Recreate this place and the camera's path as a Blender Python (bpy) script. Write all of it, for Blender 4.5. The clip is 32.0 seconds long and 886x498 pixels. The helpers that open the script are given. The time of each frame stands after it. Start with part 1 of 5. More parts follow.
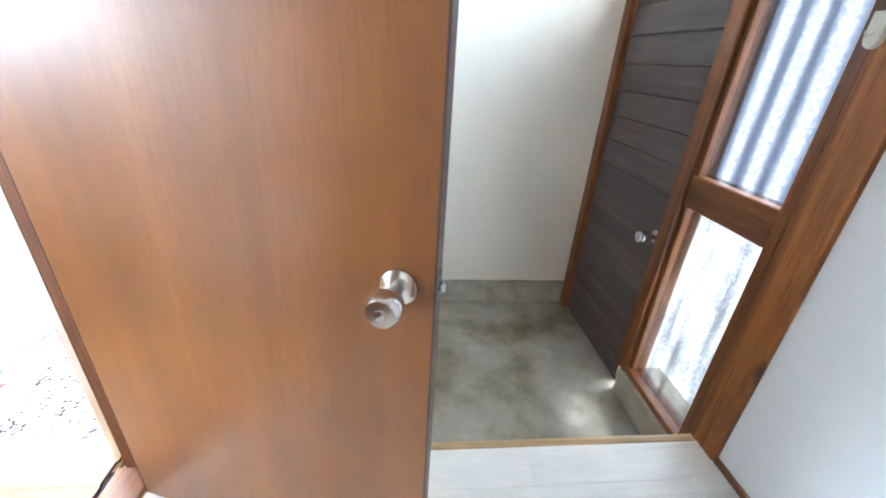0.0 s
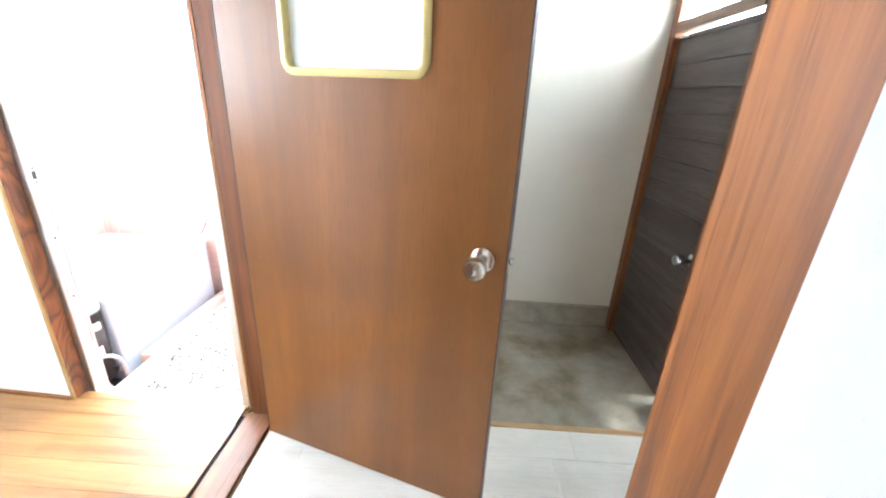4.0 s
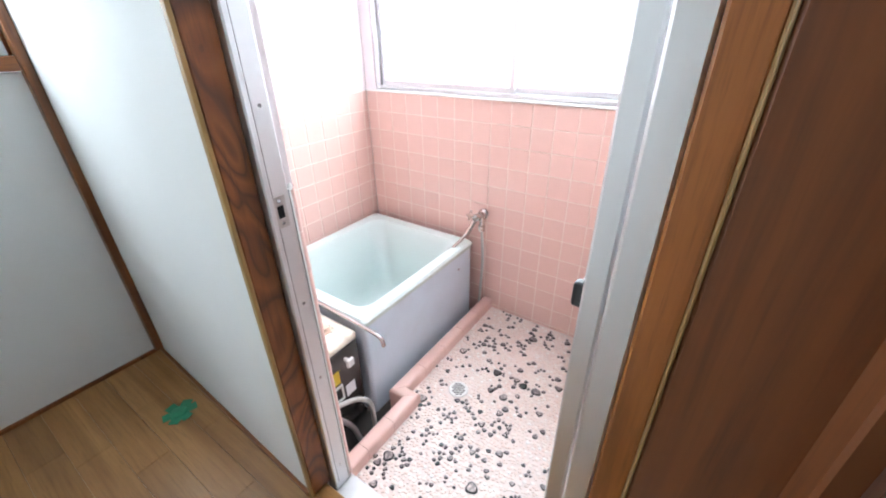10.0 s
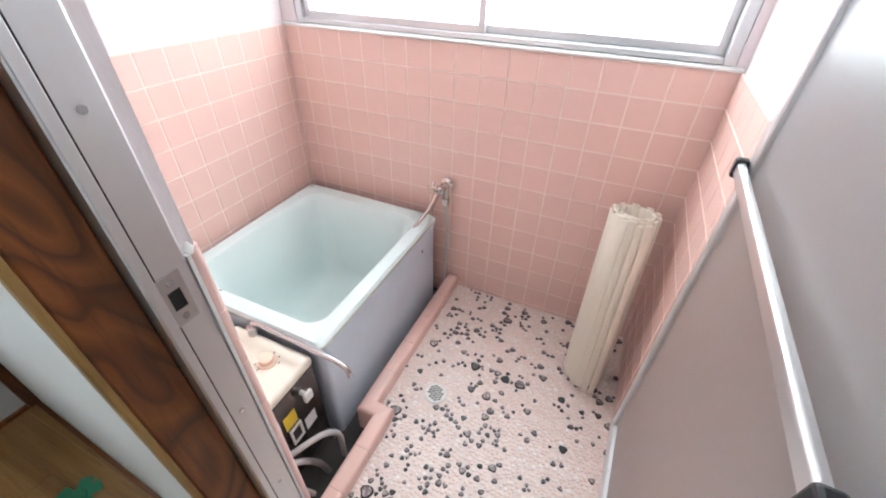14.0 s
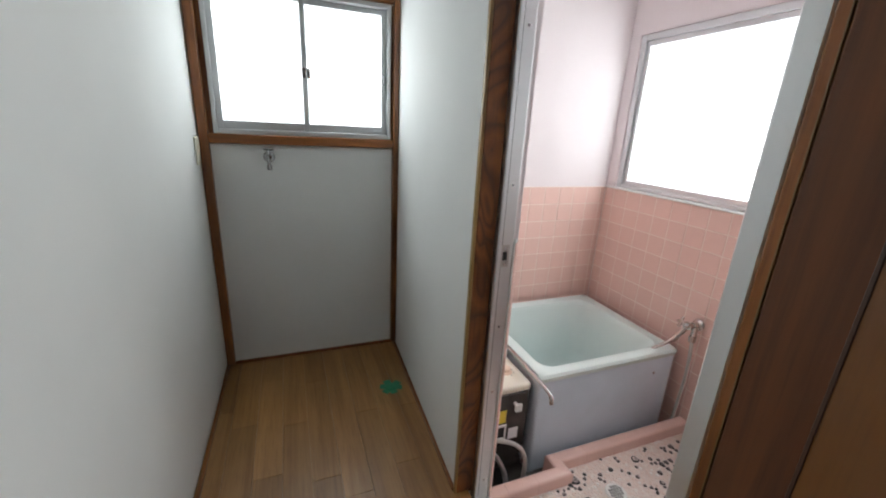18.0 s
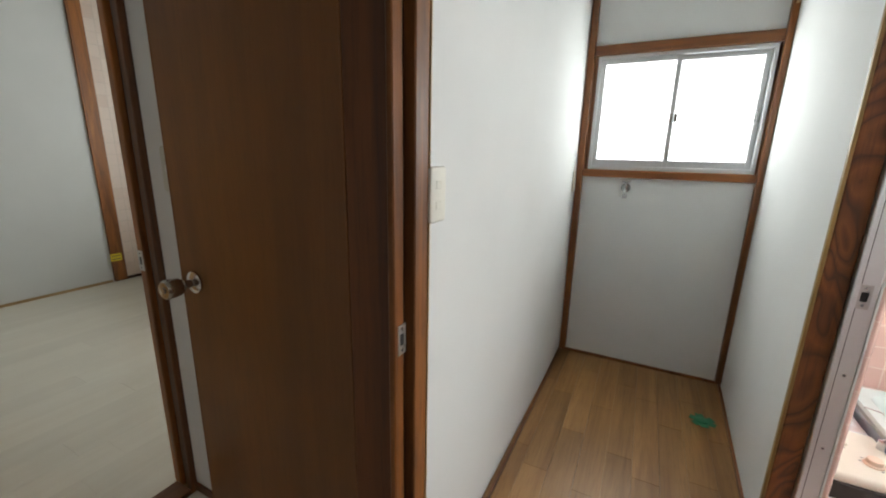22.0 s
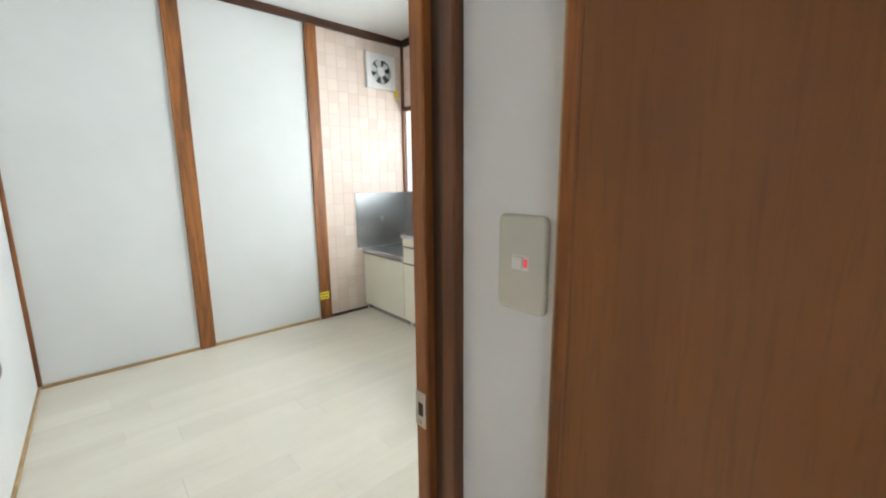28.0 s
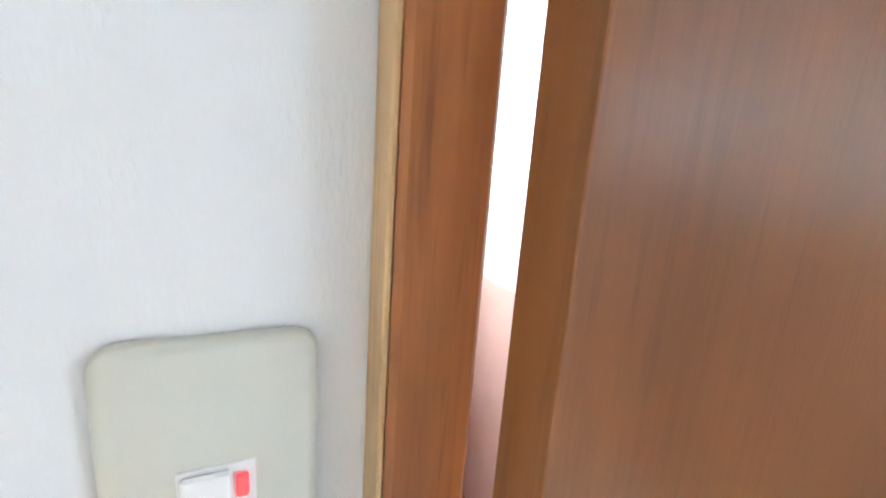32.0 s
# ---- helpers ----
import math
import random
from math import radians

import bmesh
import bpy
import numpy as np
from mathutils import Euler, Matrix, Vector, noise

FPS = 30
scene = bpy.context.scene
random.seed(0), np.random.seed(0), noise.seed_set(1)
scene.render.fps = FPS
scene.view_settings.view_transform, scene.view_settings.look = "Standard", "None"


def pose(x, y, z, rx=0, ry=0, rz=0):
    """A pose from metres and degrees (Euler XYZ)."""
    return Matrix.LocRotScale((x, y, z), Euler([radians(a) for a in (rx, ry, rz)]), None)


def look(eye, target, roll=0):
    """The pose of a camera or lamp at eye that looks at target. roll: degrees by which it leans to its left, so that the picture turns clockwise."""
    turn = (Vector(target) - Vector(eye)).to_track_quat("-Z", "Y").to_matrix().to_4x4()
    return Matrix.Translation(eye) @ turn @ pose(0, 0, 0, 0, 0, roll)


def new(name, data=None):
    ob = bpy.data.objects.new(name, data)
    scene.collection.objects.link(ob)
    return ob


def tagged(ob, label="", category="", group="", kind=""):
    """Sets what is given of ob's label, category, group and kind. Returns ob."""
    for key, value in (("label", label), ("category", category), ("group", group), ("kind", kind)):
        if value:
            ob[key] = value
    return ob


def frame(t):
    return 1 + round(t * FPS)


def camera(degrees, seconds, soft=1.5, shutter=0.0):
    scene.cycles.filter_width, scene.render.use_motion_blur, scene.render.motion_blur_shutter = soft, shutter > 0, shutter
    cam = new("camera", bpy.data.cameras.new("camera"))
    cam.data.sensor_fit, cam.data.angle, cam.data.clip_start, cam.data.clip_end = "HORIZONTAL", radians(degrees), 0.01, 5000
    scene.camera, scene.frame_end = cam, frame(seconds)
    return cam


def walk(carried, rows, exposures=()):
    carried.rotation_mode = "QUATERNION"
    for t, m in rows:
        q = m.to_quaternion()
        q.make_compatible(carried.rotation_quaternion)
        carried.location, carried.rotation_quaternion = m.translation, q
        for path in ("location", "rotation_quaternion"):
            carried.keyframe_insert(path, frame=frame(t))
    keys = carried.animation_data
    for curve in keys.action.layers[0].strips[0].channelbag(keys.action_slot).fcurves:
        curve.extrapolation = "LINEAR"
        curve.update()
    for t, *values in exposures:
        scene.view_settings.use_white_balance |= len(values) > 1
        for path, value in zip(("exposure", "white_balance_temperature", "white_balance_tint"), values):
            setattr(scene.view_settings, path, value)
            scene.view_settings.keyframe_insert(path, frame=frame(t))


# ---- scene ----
cam = camera(96.7, 32.0, soft=2.0)

# seconds, eye x y z, yaw pitch roll in degrees
PATH = [
    (0, 0.803, 0.979, 1.180, -6.30, -25.95, 3.60),
    (0.5, 0.800, 0.964, 1.184, -6.71, -25.92, 4.49),
    (1, 0.788, 0.934, 1.190, -6.43, -24.68, 5.28),
    (1.5, 0.801, 0.884, 1.192, -5.23, -24.92, 4.57),
    (2, 0.787, 0.830, 1.188, -3.74, -25.04, 4.02),
    (2.5, 0.787, 0.768, 1.192, -4.18, -25.59, 3.79),
    (4.5, 0.675, 0.620, 1.206, 5.81, -19.82, 3.08),
    (5, 0.627, 0.657, 1.202, 11.37, -21.17, 3.48),
    (5.5, 0.593, 0.726, 1.181, 16.57, -24.14, 3.90),
    (6, 0.546, 0.808, 1.176, 22.84, -25.64, 4.94),
    (6.5, 0.502, 0.888, 1.191, 33.38, -25.75, 5.75),
    (7, 0.483, 0.939, 1.199, 40.19, -25.35, 4.15),
    (7.5, 0.442, 0.994, 1.209, 42.37, -25.45, 1.87),
    (8, 0.332, 1.102, 1.211, 42.63, -24.84, 0.58),
    (8.5, 0.198, 1.194, 1.226, 41.26, -23.44, -0.44),
    (9, 0.125, 1.287, 1.221, 39.74, -24.11, 0.46),
    (9.5, 0.045, 1.409, 1.213, 36.38, -25.52, 0.80),
    (10, -0.044, 1.518, 1.208, 34.90, -28.53, -0.93),
    (10.5, -0.104, 1.592, 1.207, 32.66, -30.40, -0.60),
    (11, -0.198, 1.660, 1.212, 27.07, -33.48, -0.58),
    (11.5, -0.288, 1.754, 1.212, 22.62, -37.72, 0.83),
    (12, -0.356, 1.834, 1.179, 18.74, -41.76, 2.74),
    (12.5, -0.386, 1.872, 1.166, 19.03, -43.68, 1.62),
    (13, -0.392, 1.867, 1.167, 18.92, -43.08, 1.54),
    (13.5, -0.378, 1.834, 1.186, 20.54, -40.71, 1.32),
    (14, -0.352, 1.777, 1.208, 23.61, -37.34, 1.37),
    (14.5, -0.315, 1.717, 1.225, 30.51, -33.54, 1.13),
    (15, -0.268, 1.652, 1.234, 38.34, -29.54, 2.04),
    (15.5, -0.231, 1.599, 1.223, 45.21, -26.40, 2.89),
    (17.5, 0.089, 1.400, 1.238, 65.44, -18.89, 3.66),
    (18, 0.215, 1.365, 1.245, 68.28, -17.11, 2.94),
    (18.5, 0.300, 1.361, 1.273, 72.11, -17.34, 2.60),
    (19, 0.396, 1.408, 1.271, 79.55, -17.30, 1.60),
    (19.5, 0.498, 1.446, 1.269, 85.22, -15.91, 2.30),
    (20, 0.585, 1.482, 1.262, 92.68, -14.99, 2.02),
    (20.5, 0.644, 1.481, 1.254, 97.61, -13.22, 1.91),
    (21, 0.675, 1.459, 1.250, 103.58, -12.83, 1.00),
    (21.5, 0.676, 1.434, 1.245, 109.33, -13.09, 1.31),
    (22, 0.658, 1.387, 1.243, 116.84, -13.63, 1.23),
    (22.5, 0.651, 1.347, 1.246, 126.89, -14.82, 0.69),
    (23, 0.673, 1.304, 1.250, 136.36, -15.96, 1.12),
    (23.5, 0.679, 1.259, 1.253, 143.97, -16.04, 1.59),
    (24, 0.655, 1.193, 1.258, 150.42, -15.73, 1.42),
    (24.5, 0.660, 1.120, 1.257, 158.18, -14.84, 2.00),
    (26.5, 0.543, 0.751, 1.265, 159.00, -12.18, 0.09),
    (27, 0.492, 0.626, 1.274, 152.13, -11.63, -0.41),
    (27.5, 0.445, 0.542, 1.286, 146.42, -10.93, -0.69),
    (28, 0.399, 0.461, 1.292, 138.49, -9.94, -0.49),
    (28.5, 0.355, 0.350, 1.301, 125.22, -10.36, -0.42),
    (29, 0.333, 0.273, 1.306, 109.90, -9.09, -0.83),
    (29.5, 0.288, 0.265, 1.300, 99.34, -8.14, 1.08),
    (30, 0.233, 0.232, 1.300, 89.63, -8.61, 1.67),
    (30.5, 0.192, 0.199, 1.312, 76.86, -10.44, 3.60),
    (31, 0.180, 0.192, 1.315, 69.58, -10.47, 4.76),
    (31.5, 0.162, 0.174, 1.319, 65.95, -11.47, 4.38),
    (32, 0.140, 0.163, 1.316, 65.19, -11.59, 4.06),
]


def aim(x, y, z, yaw, pitch, roll):
    a, b = radians(yaw), radians(pitch)
    way = (-math.sin(a) * math.cos(b), math.cos(a) * math.cos(b), math.sin(b))
    return look((x, y, z), (x + way[0], y + way[1], z + way[2]), roll)


# the clip camera's own brightening and tint: seconds, stops, kelvin
EXPOSURES = [(0, 0.85, 5500), (2.5, 0.75, 5600), (5, 0.45, 6050), (6, 0.05, 6100), (7, -0.35, 6150), (8, -0.8, 6050), (9, -1.08, 6000), (10, -1.3, 6000), (11, -1.38, 6000), (11.7, -1.68, 6100), (14, -1.73, 6250), (15.5, -2.05, 6350),
             (17.5, -2.4, 6500), (18.5, -2.5, 6600), (20.5, -2.25, 6650), (21.5, -2.2, 6700), (22.5, -1.75, 6900), (23.1, -1.5, 6900), (23.6, -0.7, 6800), (24, -0.15, 6900), (26.5, -0.5, 6200), (27.2, -0.65, 6150),
             (28, -0.58, 6350), (29, -0.05, 6500), (30, 0.45, 6150), (31, 0.75, 5750), (32, 0.62, 5600)]
walk(cam, [(t, aim(x, y, z, yaw, pitch, roll)) for t, x, y, z, yaw, pitch, roll in PATH],
     exposures=[(t, e, k, 10) for t, e, k in EXPOSURES])

# ---------------- world and large lights ----------------
world = bpy.data.worlds.new("overcast_sky")
scene.world = world
world.use_nodes = True
wn = world.node_tree
sky = wn.nodes.new("ShaderNodeTexSky")
sky.sky_type = "NISHITA"
sky.sun_disc = False
sky.sun_elevation, sky.sun_rotation = radians(66), radians(93)
wn.links.new(sky.outputs[0], wn.nodes["Background"].inputs[0])
wn.nodes["Background"].inputs[1].default_value = 0.12

sun = new("sun", bpy.data.lights.new("sun", "SUN"))
sun.data.energy, sun.data.angle, sun.data.color = 5.0, radians(7), (1.0, 0.96, 0.9)
sun.matrix_world = look((4.5, -0.3, 10), (0, 0, 0))


def window_light(name, eye, target, wide, high, power, colour=(0.94, 1.0, 1.03)):
    ob = new(name, bpy.data.lights.new(name, "AREA"))
    ob.data.shape, ob.data.size, ob.data.size_y = "RECTANGLE", wide, high
    ob.data.energy, ob.data.color = power, colour
    ob.matrix_world = look(eye, target)
    return ob


window_light("daylight_bath_window", (-0.90, 3.388, 1.375), (-0.90, 2.0, 1.375), 1.60, 0.80, 108)
window_light("daylight_washroom_window", (-1.940, 1.465, 1.475), (0, 1.465, 1.475), 0.80, 0.62, 50)
window_light("daylight_entrance", (2.04, 2.42, 0.74), (0, 2.42, 0.74), 1.30, 2.40, 185)
window_light("daylight_kitchen_window", (-2.455, -1.36, 1.58), (0, -1.36, 1.58), 1.08, 0.70, 84, (0.95, 1.0, 1.0))
window_light("daylight_toilet_window", (-1.37, 0.46, 1.55), (0, 0.46, 1.55), 0.45, 0.43, 26)


# ---------------- materials ----------------
def node(nt, kind, **vals):
    n = nt.nodes.new(kind)
    for key, v in vals.items():
        n.inputs[key].default_value = v
    return n


def base(name, rough=0.5, metal=0.0, colour=(0.5, 0.5, 0.5)):
    m = bpy.data.materials.new(name)
    m.use_nodes = True
    b = m.node_tree.nodes["Principled BSDF"]
    b.inputs["Base Color"].default_value = (*colour, 1)
    b.inputs["Roughness"].default_value = rough
    b.inputs["Metallic"].default_value = metal
    return m, m.node_tree, b


def coords(nt, scale=(1, 1, 1)):
    tc = nt.nodes.new("ShaderNodeTexCoord")
    mp = nt.nodes.new("ShaderNodeMapping")
    mp.inputs["Scale"].default_value = scale
    nt.links.new(tc.outputs["Object"], mp.inputs["Vector"])
    return mp.outputs["Vector"]


def noise_tex(nt, vec, scale, detail=4.0, rough=0.55, distort=0.0):
    n = node(nt, "ShaderNodeTexNoise", Scale=scale, Detail=detail, Roughness=rough, Distortion=distort)
    nt.links.new(vec, n.inputs["Vector"])
    return n.outputs["Fac"]


def ramp(nt, fac, stops):
    r = nt.nodes.new("ShaderNodeValToRGB")
    e = r.color_ramp.elements
    e[0].position, e[0].color = stops[0][0], (*stops[0][1], 1)
    e[1].position, e[1].color = stops[-1][0], (*stops[-1][1], 1)
    for pos, col in stops[1:-1]:
        e.new(pos).color = (*col, 1)
    nt.links.new(fac, r.inputs["Fac"])
    return r.outputs["Color"]


def mix(nt, a, b, fac, mode="MIX"):
    n = nt.nodes.new("ShaderNodeMix")
    n.data_type, n.blend_type = "RGBA", mode
    for sock, v in ((n.inputs["Factor"], fac), (n.inputs["A"], a), (n.inputs["B"], b)):
        if hasattr(v, "is_output"):
            nt.links.new(v, sock)
        elif isinstance(v, tuple):
            sock.default_value = (*v, 1)
        else:
            sock.default_value = v
    return n.outputs["Result"]


def bump(nt, b, height, strength, dist=0.002):
    n = node(nt, "ShaderNodeBump", Strength=strength, Distance=dist)
    nt.links.new(height, n.inputs["Height"])
    nt.links.new(n.outputs["Normal"], b.inputs["Normal"])


def rough_from(nt, b, fac, lo, hi):
    n = nt.nodes.new("ShaderNodeMapRange")
    n.inputs["To Min"].default_value, n.inputs["To Max"].default_value = lo, hi
    nt.links.new(fac, n.inputs["Value"])
    nt.links.new(n.outputs["Result"], b.inputs["Roughness"])


def wallpaper(name, colour, weave=420):
    m, nt, b = base(name, 0.85)
    big = noise_tex(nt, coords(nt), 1.6, 3)
    fine = noise_tex(nt, coords(nt, (1, 1, 0.35)), weave, 2)
    dark = tuple(c * 0.93 for c in colour)
    nt.links.new(ramp(nt, big, [(0.3, dark), (0.7, colour)]), b.inputs["Base Color"])
    bump(nt, b, fine, 0.35, 0.001)
    b.inputs["Specular IOR Level"].default_value = 0.25
    return m


def wood(name, dark, light, axis="z", grain=9.0, rough=(0.35, 0.55), fine=90.0, vary=0.25, knots=0.0, pore=0.45, cloud=0.82):
    """Sawn or veneered wood with its grain along one axis."""
    m, nt, b = base(name)
    s = {"x": (0.06, 1, 1), "y": (1, 0.06, 1), "z": (1, 1, 0.06)}[axis]
    vec = coords(nt, s)
    rings = noise_tex(nt, vec, grain, 5, 0.6, 1.2)
    pores = noise_tex(nt, vec, fine, 3, 0.7)
    blotch = noise_tex(nt, coords(nt), 2.2, 3)
    col = ramp(nt, rings, [(0.34, dark), (0.5, tuple((a + c) / 2 for a, c in zip(dark, light))), (0.67, light)])
    col = mix(nt, col, tuple(c * pore for c in dark), ramp(nt, pores, [(0.3, (0.5, 0.5, 0.5)), (0.5, (0, 0, 0))]))
    info = nt.nodes.new("ShaderNodeObjectInfo")
    tone = nt.nodes.new("ShaderNodeMapRange")
    tone.inputs["To Min"].default_value, tone.inputs["To Max"].default_value = 1 - vary, 1 + vary * 0.4
    nt.links.new(info.outputs["Random"], tone.inputs["Value"])
    blot = ramp(nt, blotch, [(0.3, (cloud,) * 3), (0.7, (1.44 - 0.44 * cloud,) * 3 if cloud > 0.9 else (1.08,) * 3)])
    col = mix(nt, col, blot, 1.0, "MULTIPLY")
    col = mix(nt, col, tone.outputs["Result"], 1.0, "MULTIPLY")
    if knots:
        kv = coords(nt, {"x": (0.4, 1, 1), "y": (1, 0.4, 1), "z": (1, 1, 0.4)}[axis])
        v = node(nt, "ShaderNodeTexVoronoi", Scale=knots)
        nt.links.new(kv, v.inputs["Vector"])
        col = mix(nt, col, tuple(c * 0.3 for c in dark), ramp(nt, v.outputs["Distance"], [(0.04, (0.9, 0.9, 0.9)), (0.1, (0, 0, 0))]))
    nt.links.new(col, b.inputs["Base Color"])
    rough_from(nt, b, rings, *rough)
    bump(nt, b, pores, 0.18, 0.0008)
    return m


def metal(name, colour, rough, brushed=None):
    m, nt, b = base(name, rough, 1.0, colour)
    if brushed:
        f = noise_tex(nt, coords(nt, brushed), 60, 3)
        rough_from(nt, b, f, rough * 0.7, rough * 1.5)
        bump(nt, b, f, 0.06, 0.0005)
    else:
        f = noise_tex(nt, coords(nt), 14, 4)
        rough_from(nt, b, f, rough * 0.7, rough * 1.4)
    return m


def paint(name, colour, rough=0.4, wear=0.12, scale=7.0):
    m, nt, b = base(name)
    f = noise_tex(nt, coords(nt), scale, 5)
    g = noise_tex(nt, coords(nt), scale * 22, 2)
    nt.links.new(ramp(nt, f, [(0.3, tuple(c * (1 - wear) for c in colour)), (0.7, colour)]), b.inputs["Base Color"])
    rough_from(nt, b, f, rough * 0.8, rough * 1.25)
    bump(nt, b, g, 0.08, 0.0006)
    return m


WHITE_PAPER = wallpaper("white_wallpaper", (0.74, 0.75, 0.74))
CREAM_PAPER = wallpaper("cream_wallpaper", (0.80, 0.77, 0.675))
CEIL = wallpaper("ceiling_board", (0.72, 0.72, 0.70), 200)
TRIM = wood("stained_trim", (0.105, 0.032, 0.007), (0.31, 0.106, 0.022), "z", 14, (0.3, 0.5), 110)
TRIM_X = wood("stained_trim_x", (0.105, 0.032, 0.007), (0.31, 0.106, 0.022), "x", 14, (0.3, 0.5), 110)
TRIM_Y = wood("stained_trim_y", (0.105, 0.032, 0.007), (0.31, 0.106, 0.022), "y", 14, (0.3, 0.5), 110)
POST = wood("knotty_post", (0.12, 0.037, 0.008), (0.40, 0.143, 0.028), "z", 14, (0.4, 0.6), 120, 0.2, 4.0)
SAPWOOD = wood("sapwood_edge", (0.24, 0.135, 0.040), (0.36, 0.22, 0.075), "z", 14)
# flat-sawn post: dark winter lines that wander in flames up a red-brown ground
BURNT, _nt, _b = base("burnt_grain_post", 0.5)
_h = noise_tex(_nt, coords(_nt, (1, 1, 0.42)), 5.5, 1.8, 0.45, 0.7)
_m = node(_nt, "ShaderNodeMath")
_m.operation = "MULTIPLY"
_m.inputs[1].default_value = 13.0
_nt.links.new(_h, _m.inputs[0])
_w = node(_nt, "ShaderNodeMath")
_w.operation = "FRACT"
_nt.links.new(_m.outputs[0], _w.inputs[0])
_p = noise_tex(_nt, coords(_nt, (1, 1, 0.05)), 120, 3, 0.7)
_q = noise_tex(_nt, coords(_nt, (1, 1, 0.3)), 4, 3)
_c = ramp(_nt, _w.outputs[0], [(0.0, (0.165, 0.052, 0.012)), (0.45, (0.225, 0.078, 0.018)), (0.72, (0.150, 0.046, 0.011)), (0.90, (0.082, 0.026, 0.007)), (1.0, (0.135, 0.043, 0.011))])
_c = mix(_nt, _c, (0.04, 0.014, 0.005), ramp(_nt, _p, [(0.3, (0.45, 0.45, 0.45)), (0.5, (0, 0, 0))]))
_c = mix(_nt, _c, ramp(_nt, _q, [(0.32, (0.55, 0.53, 0.51)), (0.62, (1.25, 1.22, 1.2))]), 1.0, "MULTIPLY")
_nt.links.new(_c, _b.inputs["Base Color"])
bump(_nt, _b, _p, 0.15, 0.001)
DARK_TRIM = wood("dark_ceiling_moulding", (0.030, 0.011, 0.005), (0.085, 0.030, 0.012), "x", 14)
RAW = wood("raw_edge_wood", (0.42, 0.26, 0.11), (0.62, 0.42, 0.20), "z", 14)
RAW_X = wood("raw_edge_wood_x", (0.42, 0.26, 0.11), (0.66, 0.46, 0.23), "x", 14)
VENEER = wood("door_veneer", (0.140, 0.048, 0.0080), (0.205, 0.073, 0.0125), "z", 5, (0.32, 0.42), 170, 0.04, 0.0, 0.9)
# Lit copy of the door veneer: the light on it is put into the colour.
VENEER_LIT = wood("lit_door_veneer", (0.33, 0.17, 0.050), (0.44, 0.24, 0.075), "z", 5, (0.3, 0.4), 170, 0.04, 0.0, 0.9)
VENEER.node_tree.nodes["Principled BSDF"].inputs["Specular IOR Level"].default_value = 0.5
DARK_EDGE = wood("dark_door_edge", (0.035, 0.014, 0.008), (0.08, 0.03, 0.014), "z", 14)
OAK_X = wood("oak_floor", (0.235, 0.110, 0.034), (0.38, 0.200, 0.070), "x", 11, (0.26, 0.40), 120, 0.27, 0.0, 0.68)
ASH_X = wood("white_floor", (0.70, 0.67, 0.60), (0.80, 0.78, 0.72), "x", 8, (0.22, 0.36), 130, 0.07, 0.0, 0.85)
ASH_Y = wood("kitchen_floor_wood", (0.765, 0.715, 0.61), (0.81, 0.77, 0.67), "x", 6, (0.20, 0.30), 60, 0.045, 0.0, 0.97, 0.96)
CONCRETE, _nt, _b = base("worn_concrete", 0.55)
_f1 = noise_tex(_nt, coords(_nt), 2.0, 6, 0.58, 0.25)
_f2 = noise_tex(_nt, coords(_nt), 11, 5, 0.65)
_f3 = noise_tex(_nt, coords(_nt), 160, 2)
_c = ramp(_nt, _f1, [(0.33, (0.10, 0.078, 0.036)), (0.43, (0.19, 0.160, 0.098)), (0.52, (0.29, 0.262, 0.200)), (0.63, (0.34, 0.315, 0.255)), (0.72, (0.52, 0.49, 0.42))])
_c = mix(_nt, _c, ramp(_nt, _f2, [(0.3, (0.7, 0.7, 0.68)), (0.7, (1.1, 1.1, 1.08))]), 0.8, "MULTIPLY")
_nt.links.new(_c, _b.inputs["Base Color"])
rough_from(_nt, _b, _f2, 0.22, 0.52)
bump(_nt, _b, _f3, 0.15, 0.001)
PLINTH = paint("plinth_mortar", (0.46, 0.43, 0.33), 0.7, 0.4, 9)
CABINET = paint("brown_cabinet_paint", (0.130, 0.100, 0.085), 0.3, 0.15, 5)
SIDING = wood("dark_siding", (0.062, 0.046, 0.040), (0.122, 0.094, 0.083), "y", 10, (0.4, 0.55), 110, 0.12)
PINK = paint("pink_tile_glaze", (0.81, 0.552, 0.486), 0.21, 0.09, 3)
PINK_PAINT = wallpaper("pink_white_paint", (0.82, 0.74, 0.75), 120)
GROUT = paint("pale_grout", (0.85, 0.69, 0.605), 0.8, 0.1, 20)
PEBBLE_BED = paint("pink_pebble_bed", (0.84, 0.72, 0.665), 0.4, 0.15, 12)
TUB = paint("enamel_tub", (0.67, 0.775, 0.760), 0.12, 0.05, 2)
TUB_SIDE = paint("tub_side_panel", (0.64, 0.745, 0.85), 0.3, 0.12, 4)
ALU = metal("brushed_aluminium", (0.72, 0.73, 0.74), 0.38, (1, 1, 0.05))
CHROME = metal("chrome", (0.55, 0.55, 0.56), 0.13)
SASH = metal("grey_sash_aluminium", (0.56, 0.57, 0.58), 0.42)
NICKEL = metal("satin_nickel", (0.52, 0.49, 0.45), 0.17)
STEEL, _nt, _b = base("stainless_steel", 0.26, 1.0, (0.50, 0.51, 0.52))
rough_from(_nt, _b, noise_tex(_nt, coords(_nt), 3, 2), 0.22, 0.30)
# Black that stands in for the shade inside gaps, grooves and slots.
MATT_BLACK = paint("gap_shade_black", (0.012, 0.011, 0.010), 0.95, 0.2)
BLACK = paint("black_plastic", (0.015, 0.015, 0.017), 0.4, 0.1)
IVORY = paint("ivory_plastic", (0.66, 0.64, 0.53), 0.35, 0.05)
OLD_IVORY = paint("aged_ivory_plastic", (0.575, 0.575, 0.495), 0.4, 0.05)
